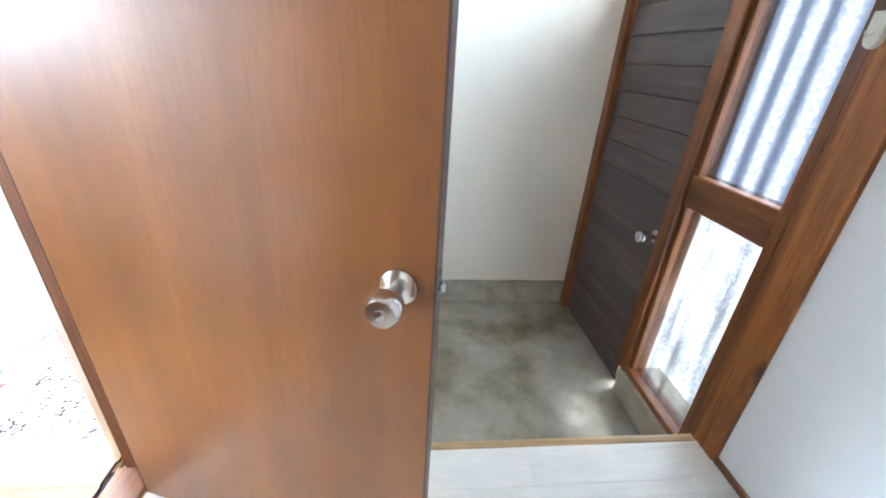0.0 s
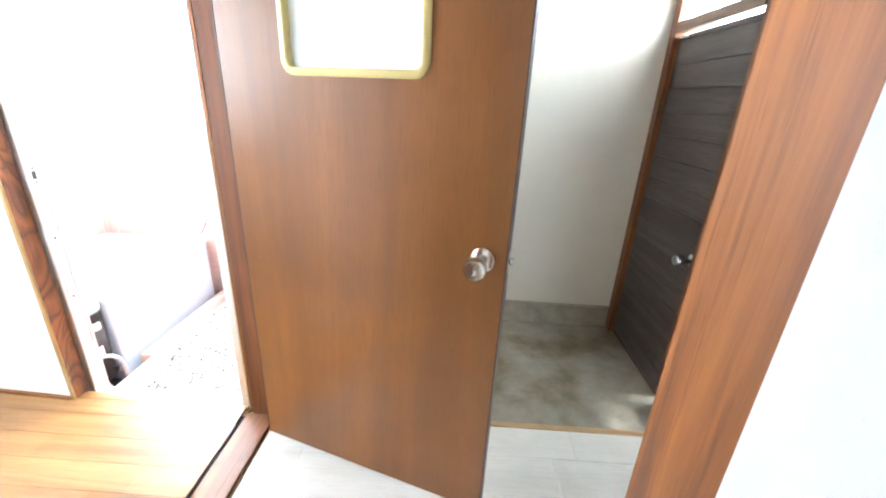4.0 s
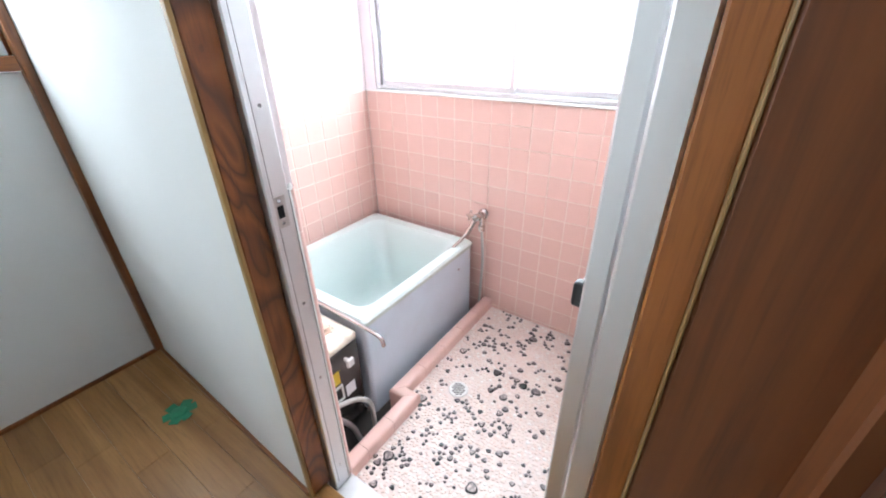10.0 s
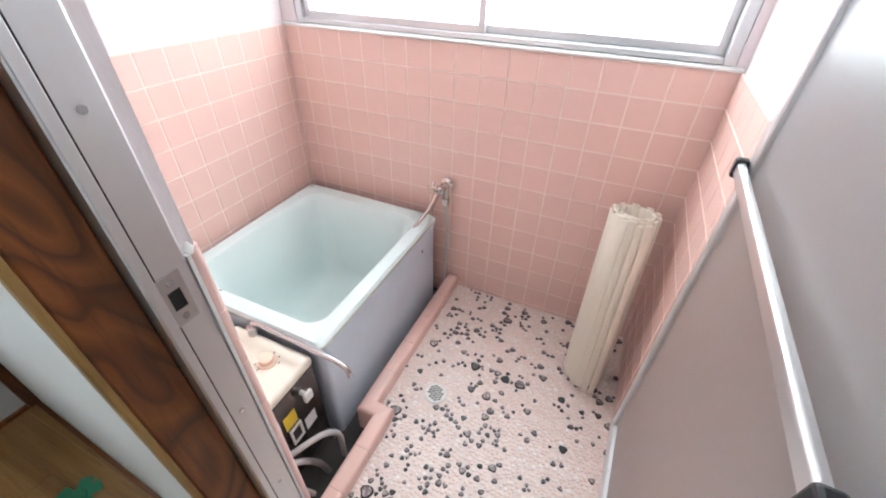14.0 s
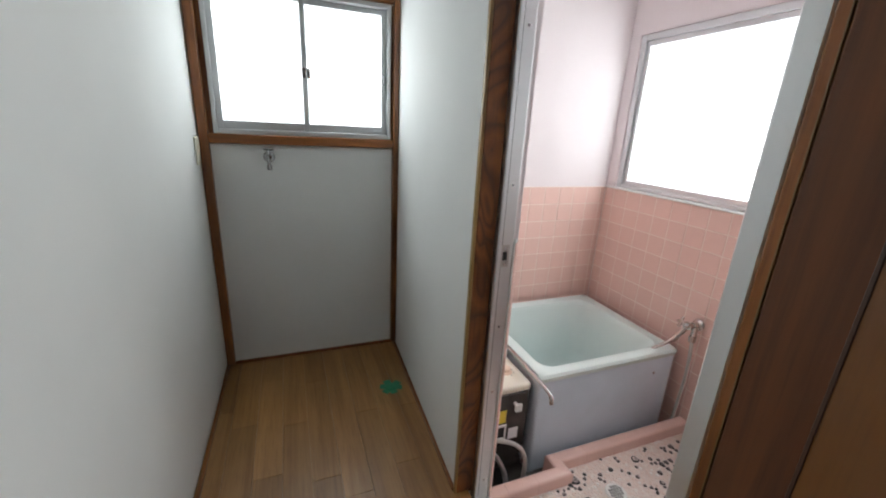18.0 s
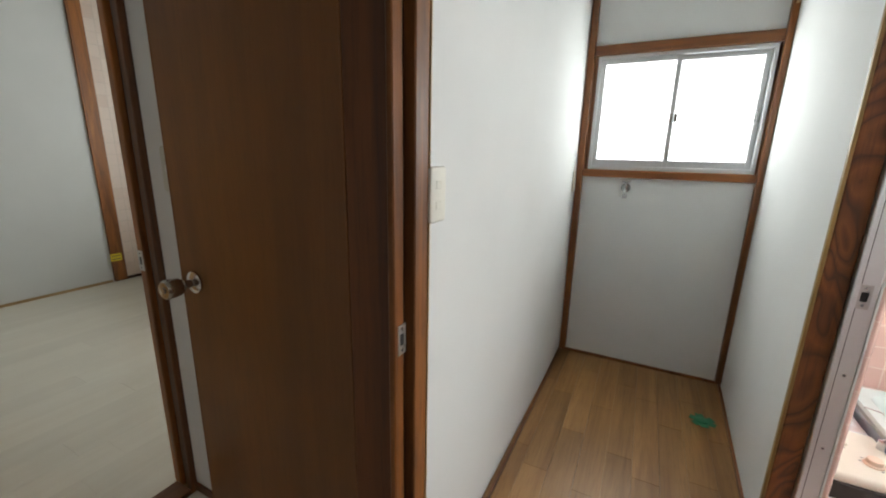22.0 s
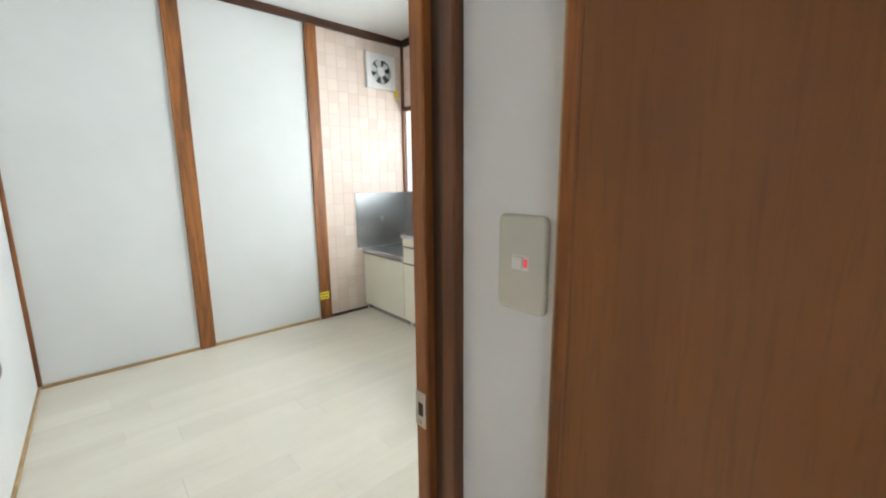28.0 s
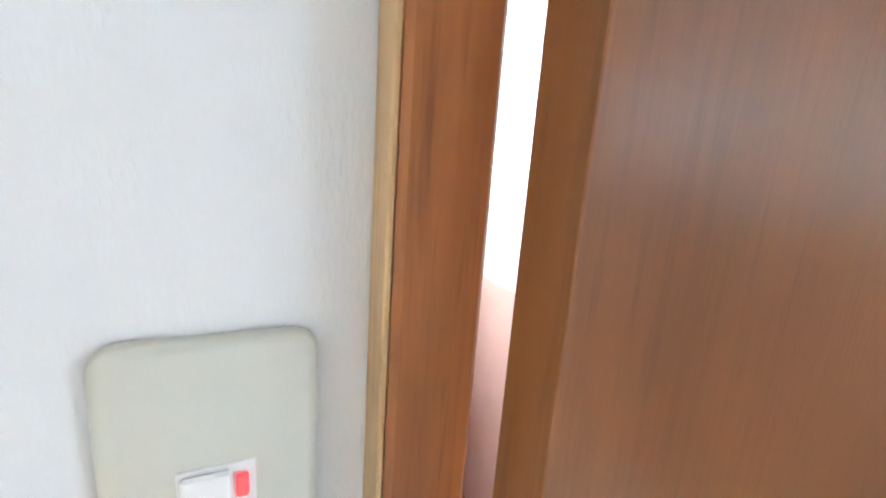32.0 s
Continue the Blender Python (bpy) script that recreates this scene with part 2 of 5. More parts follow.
PALE_PL = paint("pale_matt_plastic", (0.68, 0.66, 0.585), 0.6, 0.05)
WHITE_PL = paint("white_plastic", (0.80, 0.80, 0.78), 0.35, 0.05)
CREAM_PL = paint("cream_plastic", (0.80, 0.74, 0.63), 0.35, 0.06)
CREAM_DOOR = paint("cream_cabinet_front", (0.84, 0.80, 0.67), 0.3, 0.05, 3)
GREEN_TAPE = paint("green_tape", (0.018, 0.20, 0.10), 0.5, 0.3, 30)
YELLOW = paint("yellow_sticker", (0.80, 0.62, 0.04), 0.4, 0.05)
PAPER_BLUE = paint("blue_print", (0.14, 0.30, 0.66), 0.45, 0.1, 9)
PAPER_WHITE = paint("paper_white", (0.82, 0.84, 0.86), 0.5, 0.05)
INK = paint("dark_ink", (0.03, 0.035, 0.06), 0.5, 0.05)
PINK_INK = paint("pink_ink", (0.75, 0.30, 0.40), 0.5, 0.05)
RUBBER = paint("grey_hose", (0.55, 0.54, 0.52), 0.5, 0.1)
PORCELAIN = paint("porcelain", (0.82, 0.81, 0.79), 0.1, 0.03)
BRASS = paint("yellow_frame_plastic", (0.62, 0.50, 0.20), 0.4, 0.1)

RED_LAMP, _nt, _b = base("red_pilot_lamp", 0.3, 0, (0.8, 0.05, 0.05))
_b.inputs["Emission Color"].default_value = (1.0, 0.10, 0.10, 1)
_b.inputs["Emission Strength"].default_value = 0.45

PEACH = paint("peach_plastic", (0.80, 0.60, 0.47), 0.35, 0.06)
PALE_INK = paint("grey_print", (0.30, 0.30, 0.33), 0.5, 0.05)
BACKDROP = bpy.data.materials.new("bright_overcast_outside")
BACKDROP.use_nodes = True
_nt = BACKDROP.node_tree
_nt.nodes.remove(_nt.nodes["Principled BSDF"])
_e = node(_nt, "ShaderNodeEmission", Strength=14.0)
_e.inputs["Color"].default_value = (0.97, 0.99, 1.0, 1)
_nt.links.new(_e.outputs[0], _nt.nodes["Material Output"].inputs[0])


KITCHEN_SKY = BACKDROP.copy()
KITCHEN_SKY.name = "overcast_outside_kitchen"
KITCHEN_SKY.node_tree.nodes["Emission"].inputs["Strength"].default_value = 6.0
SIDE_LIGHT = BACKDROP.copy()
SIDE_LIGHT.name = "soft_daylight_behind_lattice"
SIDE_LIGHT.node_tree.nodes["Emission"].inputs["Strength"].default_value = 1.6


def frosted(name, tint=(0.95, 0.97, 0.97), clear=0.6, rough=0.25, ribs=None, gloss=0.07):
    """Obscured sheet glass: part lets the light straight through, part scatters it."""
    m = bpy.data.materials.new(name)
    m.use_nodes = True
    nt = m.node_tree
    nt.nodes.remove(nt.nodes["Principled BSDF"])
    tr = nt.nodes.new("ShaderNodeBsdfTransparent")
    tl = nt.nodes.new("ShaderNodeBsdfTranslucent")
    gl = node(nt, "ShaderNodeBsdfGlossy", Roughness=rough)
    for n in (tr, tl):
        n.inputs["Color"].default_value = (*tint, 1)
    a, c = nt.nodes.new("ShaderNodeMixShader"), nt.nodes.new("ShaderNodeMixShader")
    f = noise_tex(nt, coords(nt), 170, 3)
    if ribs:
        ham = noise_tex(nt, coords(nt), 110, 2)
        soft = ramp(nt, noise_tex(nt, coords(nt), 5, 2), [(0.35, (0.78, 0.78, 0.78)), (0.6, (1, 1, 1))])
        peb = ramp(nt, ham, [(0.36, (0.60, 0.63, 0.68) if ribs > 1 else (0.66, 0.67, 0.68)), (0.60, (1.0, 1.0, 1.0))])
        # Light and shade seen through the glass are painted into its tint as stripes.
        if ribs > 1:
            wv = node(nt, "ShaderNodeTexWave", Scale=ribs, Distortion=1.6, Detail=3.0)
            wv.inputs["Detail Scale"].default_value = 3.0
            wv.bands_direction = "Y"
            nt.links.new(coords(nt, (1, 1, 0.12)), wv.inputs["Vector"])
            strip = ramp(nt, wv.outputs["Fac"], [(0.05, (0.125, 0.130, 0.142)), (0.42, (0.195, 0.200, 0.210)), (0.75, (0.275, 0.277, 0.280))])
        else:
            fold = noise_tex(nt, coords(nt, (1, 1, 0.10)), 16, 3, 0.6)
            strip = mix(nt, ramp(nt, fold, [(0.36, (0.175, 0.173, 0.168)), (0.48, (0.270, 0.269, 0.265)), (0.60, (0.345, 0.345, 0.344))]), soft, 1.0, "MULTIPLY")
        nt.links.new(mix(nt, strip, peb, 1.0, "MULTIPLY"), tr.inputs["Color"])
        a.inputs[0].default_value = clear
    else:
        a.inputs[0].default_value = clear
    nt.links.new(tl.outputs[0], a.inputs[1])
    nt.links.new(tr.outputs[0], a.inputs[2])
    c.inputs[0].default_value = gloss
    nt.links.new(a.outputs[0], c.inputs[1])
    nt.links.new(gl.outputs[0], c.inputs[2])
    bm_ = node(nt, "ShaderNodeBump", Strength=0.5, Distance=0.002)
    nt.links.new(f, bm_.inputs["Height"])
    nt.links.new(bm_.outputs[0], gl.inputs["Normal"])
    nt.links.new(c.outputs[0], nt.nodes["Material Output"].inputs[0])
    return m


FROST = frosted("frosted_glass")
FROST_RIB = frosted("ribbed_glass", (0.93, 0.95, 0.97), 1.0, 0.15, 3.2)
FROST_LOW = frosted("hammered_glass", (0.93, 0.95, 0.97), 1.0, 0.15, 1)
FROST_PANEL = frosted("frosted_door_panel", (0.84, 0.85, 0.85), 0.0, 0.22, None, 0.16)


# ---------------- building helpers ----------------
def box(x0, x1, y0, y1, z0, z1, bevel=0.0, bm=None, seg=1):
    """Adds a box to bm (a new one if none is given)."""
    bm = bm or bmesh.new()
    made = bmesh.ops.create_cube(bm, size=1.0)["verts"]
    bmesh.ops.scale(bm, vec=(x1 - x0, y1 - y0, z1 - z0), verts=made)
    bmesh.ops.translate(bm, vec=((x0 + x1) / 2, (y0 + y1) / 2, (z0 + z1) / 2), verts=made)
    if bevel:
        bmesh.ops.bevel(bm, geom=list({e for v in made for e in v.link_edges}), offset=bevel, segments=seg, profile=0.5, affect="EDGES")
    return bm


def cyl(p0, p1, r0, r1=None, seg=16, bm=None):
    """Adds a capped cylinder or cone from p0 to p1."""
    bm = bm or bmesh.new()
    p0, p1 = Vector(p0), Vector(p1)
    turn = (p1 - p0).to_track_quat("Z", "Y").to_matrix().to_4x4()
    bmesh.ops.create_cone(bm, cap_ends=True, segments=seg, radius1=r0, radius2=r0 if r1 is None else r1, depth=(p1 - p0).length,
                          matrix=Matrix.Translation((p0 + p1) / 2) @ turn)
    return bm


def lathe(profile, seg=20, bm=None, m=None):
    """A turned shape about z from (radius, height) pairs."""
    bm = bm or bmesh.new()
    rings = []
    for r, z in profile:
        ring = [bm.verts.new((r * math.cos(2 * math.pi * i / seg), r * math.sin(2 * math.pi * i / seg), z)) for i in range(seg)]
        rings.append(ring)
    for a, c in zip(rings, rings[1:]):
        for i in range(seg):
            bm.faces.new((a[i], a[(i + 1) % seg], c[(i + 1) % seg], c[i]))
    bm.faces.new(list(reversed(rings[0])))
    bm.faces.new(rings[-1])
    if m is not None:
        bmesh.ops.transform(bm, matrix=m, verts=[v for ring in rings for v in ring])
    return bm


def tube(points, r, seg=10, bm=None):
    """A round tube along a polyline."""
    bm = bm or bmesh.new()
    pts = [Vector(p) for p in points]
    rings, side = [], None
    for i, p in enumerate(pts):
        d = (pts[min(i + 1, len(pts) - 1)] - pts[max(i - 1, 0)]).normalized()
        side = (side - d * side.dot(d)).normalized() if side else d.orthogonal().normalized()
        up = d.cross(side)
        rings.append([bm.verts.new(p + r * (math.cos(2 * math.pi * k / seg) * side + math.sin(2 * math.pi * k / seg) * up)) for k in range(seg)])
    for a, c in zip(rings, rings[1:]):
        for k in range(seg):
            bm.faces.new((a[k], a[(k + 1) % seg], c[(k + 1) % seg], c[k]))
    bm.faces.new(list(reversed(rings[0])))
    bm.faces.new(rings[-1])
    return bm


def bend(points, steps=8):
    """A smooth curve through the given points (Catmull-Rom)."""
    p = [Vector(q) for q in points]
    p = [2 * p[0] - p[1]] + p + [2 * p[-1] - p[-2]]
    out = []
    for i in range(1, len(p) - 2):
        for s in range(steps):
            t = s / steps
            out.append(0.5 * ((2 * p[i]) + (p[i + 1] - p[i - 1]) * t + (2 * p[i - 1] - 5 * p[i] + 4 * p[i + 1] - p[i + 2]) * t * t
                              + (3 * p[i] - p[i - 1] - 3 * p[i + 1] + p[i + 2]) * t ** 3))
    return out + [p[-2]]


def rounded(x0, x1, y0, y1, r, n=6):
    out = []
    for cx, cy, a0 in ((x1 - r, y1 - r, 0), (x0 + r, y1 - r, 90), (x0 + r, y0 + r, 180), (x1 - r, y0 + r, 270)):
        for i in range(n + 1):
            a = radians(a0 + 90 * i / n)
            out.append((cx + r * math.cos(a), cy + r * math.sin(a)))
    return out


def part(name, bm, material, parent=None, label="", smooth=False):
    me = bpy.data.meshes.new(name)
    bmesh.ops.recalc_face_normals(bm, faces=bm.faces[:])
    if smooth:
        for f in bm.faces:
            f.smooth = True
    bm.to_mesh(me)
    bm.free()
    if material:
        me.materials.append(material)
    ob = new(name, me)
    if parent:
        ob.parent = parent
    if smooth:
        me.set_sharp_from_angle(angle=radians(40))
    return tagged(ob, label)


def structure(name, boxes, material, label="", category="wall", bevel=0.0):
    bm = bmesh.new()
    for q in boxes:
        box(*q, bevel=bevel, bm=bm)
    return tagged(part(name, bm, material), label, category, "", "structure")


def thing(name, label, category, group="", at=None):
    ob = new(name)
    if at is not None:
        ob.matrix_world = at
    return tagged(ob, label, category, group)


# ---------------- the setting ----------------
H = 2.32          # hall, washroom and bathroom ceilings
KH = 2.66         # kitchen ceiling
GF = -0.243       # entrance floor
BF = -0.250       # bathroom floor

# ground outside, one sheet to the horizon
structure("ground", [(-400, 400, -400, 400, -0.60, -0.50)], CONCRETE, "grey ground outside the house", "ground")
for q in [(-2.8, 0.6, 3.9, 3.92, -0.5, 3.2), (-2.72, -2.70, 0.2, 2.6, -0.5, 3.2), (3.50, 3.52, -0.6, 6.0, -0.5, 3.2), (2.10, 2.12, 1.60, 2.60, -0.5, 0.64),]:
    structure("backdrop", [q], BACKDROP, "bright overcast daylight outside the window", "backdrop")

structure("backdrop", [(-3.0, -2.98, -3.2, 0.0, -0.5, 3.4)], KITCHEN_SKY, "bright overcast daylight outside the kitchen window", "backdrop")

# hall, L-shaped: a passage to the kitchen, wide in front of the entrance
structure("wall_hall_west", [(-0.13, -0.028, 0.027, 0.208, 0.0, H), (-0.13, -0.05, 0.185, 0.845, 1.86, H), (-0.13, -0.05, 0.966, 1.835, 1.90, H)],
          WHITE_PAPER, "white papered wall beside the toilet door")
structure("wall_genkan_west", [(0.02, 0.122, 1.887, 3.19, -0.6, H)], WHITE_PAPER, "white papered wall behind the shoe cabinet")
structure("wall_genkan_north", [(0.02, 1.86, 3.137, 3.24, -0.6, H)], CREAM_PAPER, "cream papered wall at the end of the entrance")
structure("wall_hall_east", [(1.868, 2.05, 0.85, 1.78, -0.1, H)], WHITE_PAPER, "white papered wall beside the entrance glazing")
structure("wall_hall_south", [(0.972, 1.868, 0.75, 0.85, -0.1, H)], WHITE_PAPER, "white papered wall of the entrance hall")
structure("wall_passage_east", [(0.876, 0.972, -0.030, 0.795, 0.0, H)], WHITE_PAPER, "white papered passage wall beside the kitchen door")
structure("wall_entrance", [(1.86, 2.05, 1.78, 3.24, 1.93, H), (1.895, 2.05, 3.05, 3.24, -0.6, 1.93), (1.885, 2.05, 1.78, 1.80, -0.6, 1.93)], CREAM_PAPER, "cream wall above the entrance door")
# Unseen eave, added to keep the sun off the tall entrance pane.
structure("shade_eave_entrance", [(2.05, 2.85, 1.40, 3.60, H + 0.10, H + 0.16)], CEIL, "unseen eave added to shade the tall entrance pane", "roof")
structure("ceiling_hall", [(-0.13, 2.05, 0.0, 3.24, H, H + 0.1)], CEIL, "white board ceiling", "ceiling")

# washroom
south = box(-1.85, -0.066, 0.90, 1.005, -0.1, H)
for v in south.verts:
    if v.co.x > -1 and v.co.y > 0.95:
        v.co.y = 0.982
tagged(part("wall_washroom_south", south, WHITE_PAPER), "white papered wall of the washroom", "wall", "", "structure")
for nm, q, lab in (("wall_washroom_west", (-1.95, -1.85, 0.92, 1.95, -0.1, 1.125), "white papered end wall under the window"),
                   ("wall_washroom_west_upper", (-1.95, -1.85, 0.92, 1.95, 1.822, H), "white papered end wall over the window"),
                   ("wall_washroom_west_side", (-1.95, -1.85, 0.92, 1.040, 1.125, 1.822), "white papered strip beside the window"),
                   ("wall_washroom_west_side", (-1.95, -1.85, 1.890, 1.95, 1.125, 1.822), "white papered strip beside the window")):
    structure(nm, [q], WHITE_PAPER, lab)
north = box(-1.85, -0.778, 1.853, 1.918, -0.1, H)
for v in north.verts:
    if v.co.x < -1 and v.co.y < 1.9:
        v.co.y = 1.902
tagged(part("wall_washroom_north", north, WHITE_PAPER), "white papered wall beside the bathroom door", "wall", "", "structure")
structure("wall_washroom_north_head", [(-0.833, -0.055, 1.862, 1.93, 1.86, H)], WHITE_PAPER, "white papered wall over the bathroom door")
structure("ceiling_washroom", [(-1.95, -0.13, 0.92, 1.95, H, H + 0.1)], CEIL, "white board ceiling", "ceiling")

# bathroom shell
structure("wall_bath_west", [(-1.95, -1.80, 1.95, 3.42, -0.6, H)], PINK_PAINT, "pale pink painted bathroom wall")
structure("wall_bath_north", [(-1.80, 0.02, 3.286, 3.42, -0.6, 0.935), (-1.80, 0.02, 3.286, 3.42, 1.80, H), (-1.80, -1.725, 3.286, 3.42, 0.935, 1.80), (-0.075, 0.02, 3.286, 3.42, 0.935, 1.80)],
          PINK_PAINT, "pale pink painted wall round the bathroom window")
structure("wall_bath_east", [(-0.048, 0.02, 1.95, 3.286, -0.6, H)], PINK_PAINT, "pale pink painted bathroom wall")
structure("wall_bath_south", [(-1.80, -0.801, 1.9185, 1.985, -0.6, H), (-0.835, -0.036, 1.93, 1.985, 1.86, H), (-0.835, -0.036, 1.90, 1.985, -0.6, -0.05), (-0.834, -0.755, 1.9715, 1.990, 0.934, 1.859)], PINK_PAINT, "pale pink painted bathroom wall")
structure("ceiling_bath", [(-1.95, 0.02, 1.95, 3.42, H, H + 0.1)], CEIL, "white bathroom ceiling", "ceiling")
# The pit's deep shade is put into this very dark concrete colour.
structure("floor_bath", [(-1.80, -0.036, 1.985, 3.286, -0.6, -0.33)], paint("shaded_dark_concrete", (0.045, 0.040, 0.036), 0.5, 0.5, 9), "concrete pit under the tub, darkened for its shade", "floor")

# toilet room behind the ajar door
structure("wall_toilet_west", [(-1.40, -1.30, 0.0, 0.92, 0.0, 1.30), (-1.40, -1.30, 0.0, 0.92, 1.80, H), (-1.40, -1.30, 0.0, 0.20, 1.30, 1.80), (-1.40, -1.30, 0.72, 0.92, 1.30, 1.80)],
          WHITE_PAPER, "white toilet room wall with a small window")
structure("wall_toilet_south", [(-1.30, -0.055, 0.0, 0.030, 0.0, H)], WHITE_PAPER, "white toilet room wall")
structure("ceiling_toilet", [(-1.40, -0.13, 0.0, 0.92, H, H + 0.1)], CEIL, "white toilet room ceiling", "ceiling")
structure("floor_toilet", [(-1.30, -0.05, 0.035, 0.92, -0.1, 0.0)], wood("toilet_floor", (0.42, 0.17, 0.08), (0.52, 0.24, 0.12), "x", 8), "reddish toilet room floor", "floor")

# kitchen
structure("wall_kitchen_north", [(-2.12, -0.055, -0.060, -0.002, 0.0, KH), (-0.055, 0.876, -0.060, 0.0, 1.86, KH), (0.876, 0.972, -0.120, -0.030, 0.0, KH)], WHITE_PAPER, "white papered kitchen wall round the doorway")
structure("wall_kitchen_south", [(-1.13, 0.90, -3.1, -2.985, 0.0, KH), (-2.12, -1.13, -3.1, -2.994, 0.0, KH)], WHITE_PAPER, "white papered kitchen wall with exposed posts")
structure("wall_kitchen_west", [(-2.22, -2.128, -3.1, 0.0, 0.0, 1.165), (-2.22, -2.128, -3.1, 0.0, 1.99, KH), (-2.22, -2.128, -3.1, -2.95, 1.165, 1.99), (-2.22, -2.128, -0.75, 0.0, 1.165, 1.99), (-2.46, -2.22, -3.0, -2.95, 1.10, 2.05), (-2.46, -2.22, -0.75, -0.70, 1.10, 2.05), (-2.46, -2.22, -2.95, -0.75, 1.10, 1.165), (-2.46, -2.22, -2.95, -0.75, 1.99, 2.05)],
          WHITE_PAPER, "kitchen wall with a wide window over the sink")
structure("wall_kitchen_east", [(0.795, 0.96, -2.985, -0.96, 0.0, KH), (0.86, 0.96, -0.96, -0.060, 1.85, KH), (0.87, 0.96, -0.96, -0.90, 0.0, 1.85)], WHITE_PAPER, "white papered kitchen wall")
structure("ceiling_kitchen", [(-2.22, 0.96, -3.1, 0.0, KH, KH + 0.1)], CEIL, "white kitchen ceiling", "ceiling")

# floors
structure("floor_hall", [(-0.05, 0.972, 0.0, 0.85, -0.12, -0.012), (-0.05, 1.955, 0.85, 1.862, -0.12, -0.012)], RAW_X, "board base under the hall floor", "floor")
structure("floor_washroom", [(-1.85, -0.06, 0.96, 1.905, -0.12, -0.012)], RAW_X, "board base under the washroom floor", "floor")
structure("floor_kitchen", [(-2.128, 0.86, -2.985, -0.060, -0.1, -0.006)], RAW_X, "board base under the kitchen floor", "floor")
structure("floor_genkan", [(0.02, 1.955, 1.85, 3.24, -0.50, GF)], CONCRETE, "worn grey concrete entrance floor with stains", "floor")
structure("step_riser", [(0.122, 1.87, 1.853, 1.875, GF, -0.035)], RAW_X, "wooden riser of the entrance step", "step")
structure("step_edge", [(0.122, 1.852, 1.862, 1.892, -0.035, 0.002)], RAW_X, "pale wooden nosing of the entrance step", "trim", 0.004)

# skirtings and plinths
structure("baseboard_genkan", [(0.122, 1.85, 3.112, 3.137, GF, -0.092), (0.122, 0.147, 1.895, 3.112, GF, -0.10)], PLINTH, "worn grey mortar skirting of the entrance", "baseboard", 0.004)
structure("plinth_sidelight", [(1.838, 2.05, 1.82, 2.352, GF - 0.1, -0.112)], PLINTH, "pale mortar plinth under the glazing", "plinth", 0.006)
structure("baseboard_washroom", [(-1.85, -0.06, 1.005, 1.016, -0.01, 0.014), (-1.85, -1.839, 1.016, 1.890, -0.01, 0.014)], TRIM_X, "thin brown skirting of the washroom", "baseboard")
skirt = box(-1.85, -0.778, 1.842, 1.853, -0.01, 0.014)
for v in skirt.verts:
    if v.co.x < -1:
        v.co.y += 0.045
tagged(part("baseboard_washroom_north", skirt, TRIM_X), "thin brown skirting of the washroom", "baseboard", "", "structure")
structure("baseboard_hall", [(-0.028, -0.019, 0.027, 0.204, -0.01, 0.03), (1.856, 1.868, 0.85, 1.78, -0.01, 0.022), (0.866, 0.876, -0.03, 0.795, -0.01, 0.022)], TRIM_Y, "thin brown skirting of the hall", "baseboard")
structure("baseboard_kitchen", [(-0.105, 0.795, -2.985, -2.972, -0.004, 0.02), (-1.085, -0.21, -2.985, -2.972, -0.004, 0.02), (0.783, 0.795, -2.972, -0.96, -0.004, 0.02)], RAW_X, "thin pale skirting of the kitchen", "baseboard")

structure("baseboard_kitchen_tiles", [(-1.600, -1.206, -2.983, -2.972, -0.004, 0.024)], DARK_TRIM, "dark skirting under the kitchen tiles", "baseboard")

# posts and jambs
def post(name, q, material, label, category="post", bevel=0.003):
    return tagged(part(name, box(*q, bevel=bevel), material), label, category, "", "structure")


HINGE_POST = wood("dark_hinge_post", (0.062, 0.018, 0.005), (0.185, 0.056, 0.012), "z", 9, (0.45, 0.6), 60, 0.05, 3.0, 0.7)
# Redder, brighter copy of the post wood: some light is in the colour.
JAMB_RED_LIT = wood("lit_red_brown_jamb", (0.19, 0.062, 0.012), (0.40, 0.140, 0.028), "z", 14, (0.4, 0.6), 120, 0.05, 4.0)
post("post_passage", (0.905, 0.990, 0.795, 0.918, -0.01, H), POST, "reddish-brown knotty wooden corner post of the passage")
post("post_toilet_hinge", (-0.095, 0.030, 0.845, 0.950, -0.01, H), HINGE_POST, "dark-stained wooden post between two doors")
post("post_bath_hinge", (-0.063, -0.0255, 1.879, 1.950, -0.01, H), JAMB_RED_LIT, "slim dark-stained post at the bathroom door")
post("post_washroom_hinge", (-0.0253, 0.124, 1.836, 1.887, -0.01, H), HINGE_POST, "dark-stained wooden hinge post of the washroom")
post("jamb_washroom_hinge", (0.076, 0.1235, 1.795, 1.8355, -0.01, 1.90), HINGE_POST, "dark-stained hinge jamb of the washroom", "jamb")
post("post_washroom_edge", (-0.0275, -0.0255, 1.8365, 1.8775, -0.01, 1.90), SAPWOOD, "pale edge line of the washroom hinge post", "trim", 0.0005)
post("post_bath_latch", (-0.7775, -0.764, 1.8555, 1.918, -0.01, H), BURNT, "brown wooden post with a raised burnt grain")
post("post_bath_latch_edge", (-0.7775, -0.7640, 1.8468, 1.8555, -0.01, H), SAPWOOD, "pale sapwood edge of the bathroom latch post", "trim", 0.001)
post("post_genkan_corner", (0.122, 0.144, 3.115, 3.137, -0.09, H), TRIM, "slim brown corner post of the entrance")
post("trim_washroom_corner", (-1.85, -1.815, 1.872, 1.900, 0.014, H), TRIM, "brown corner trim of the washroom", "trim")
post("trim_washroom_corner", (-1.85, -1.815, 1.008, 1.045, 0.014, H), TRIM, "brown corner trim of the washroom", "trim")
rail = box(-1.85, -0.778, 1.841, 1.853, 1.93, 1.965)
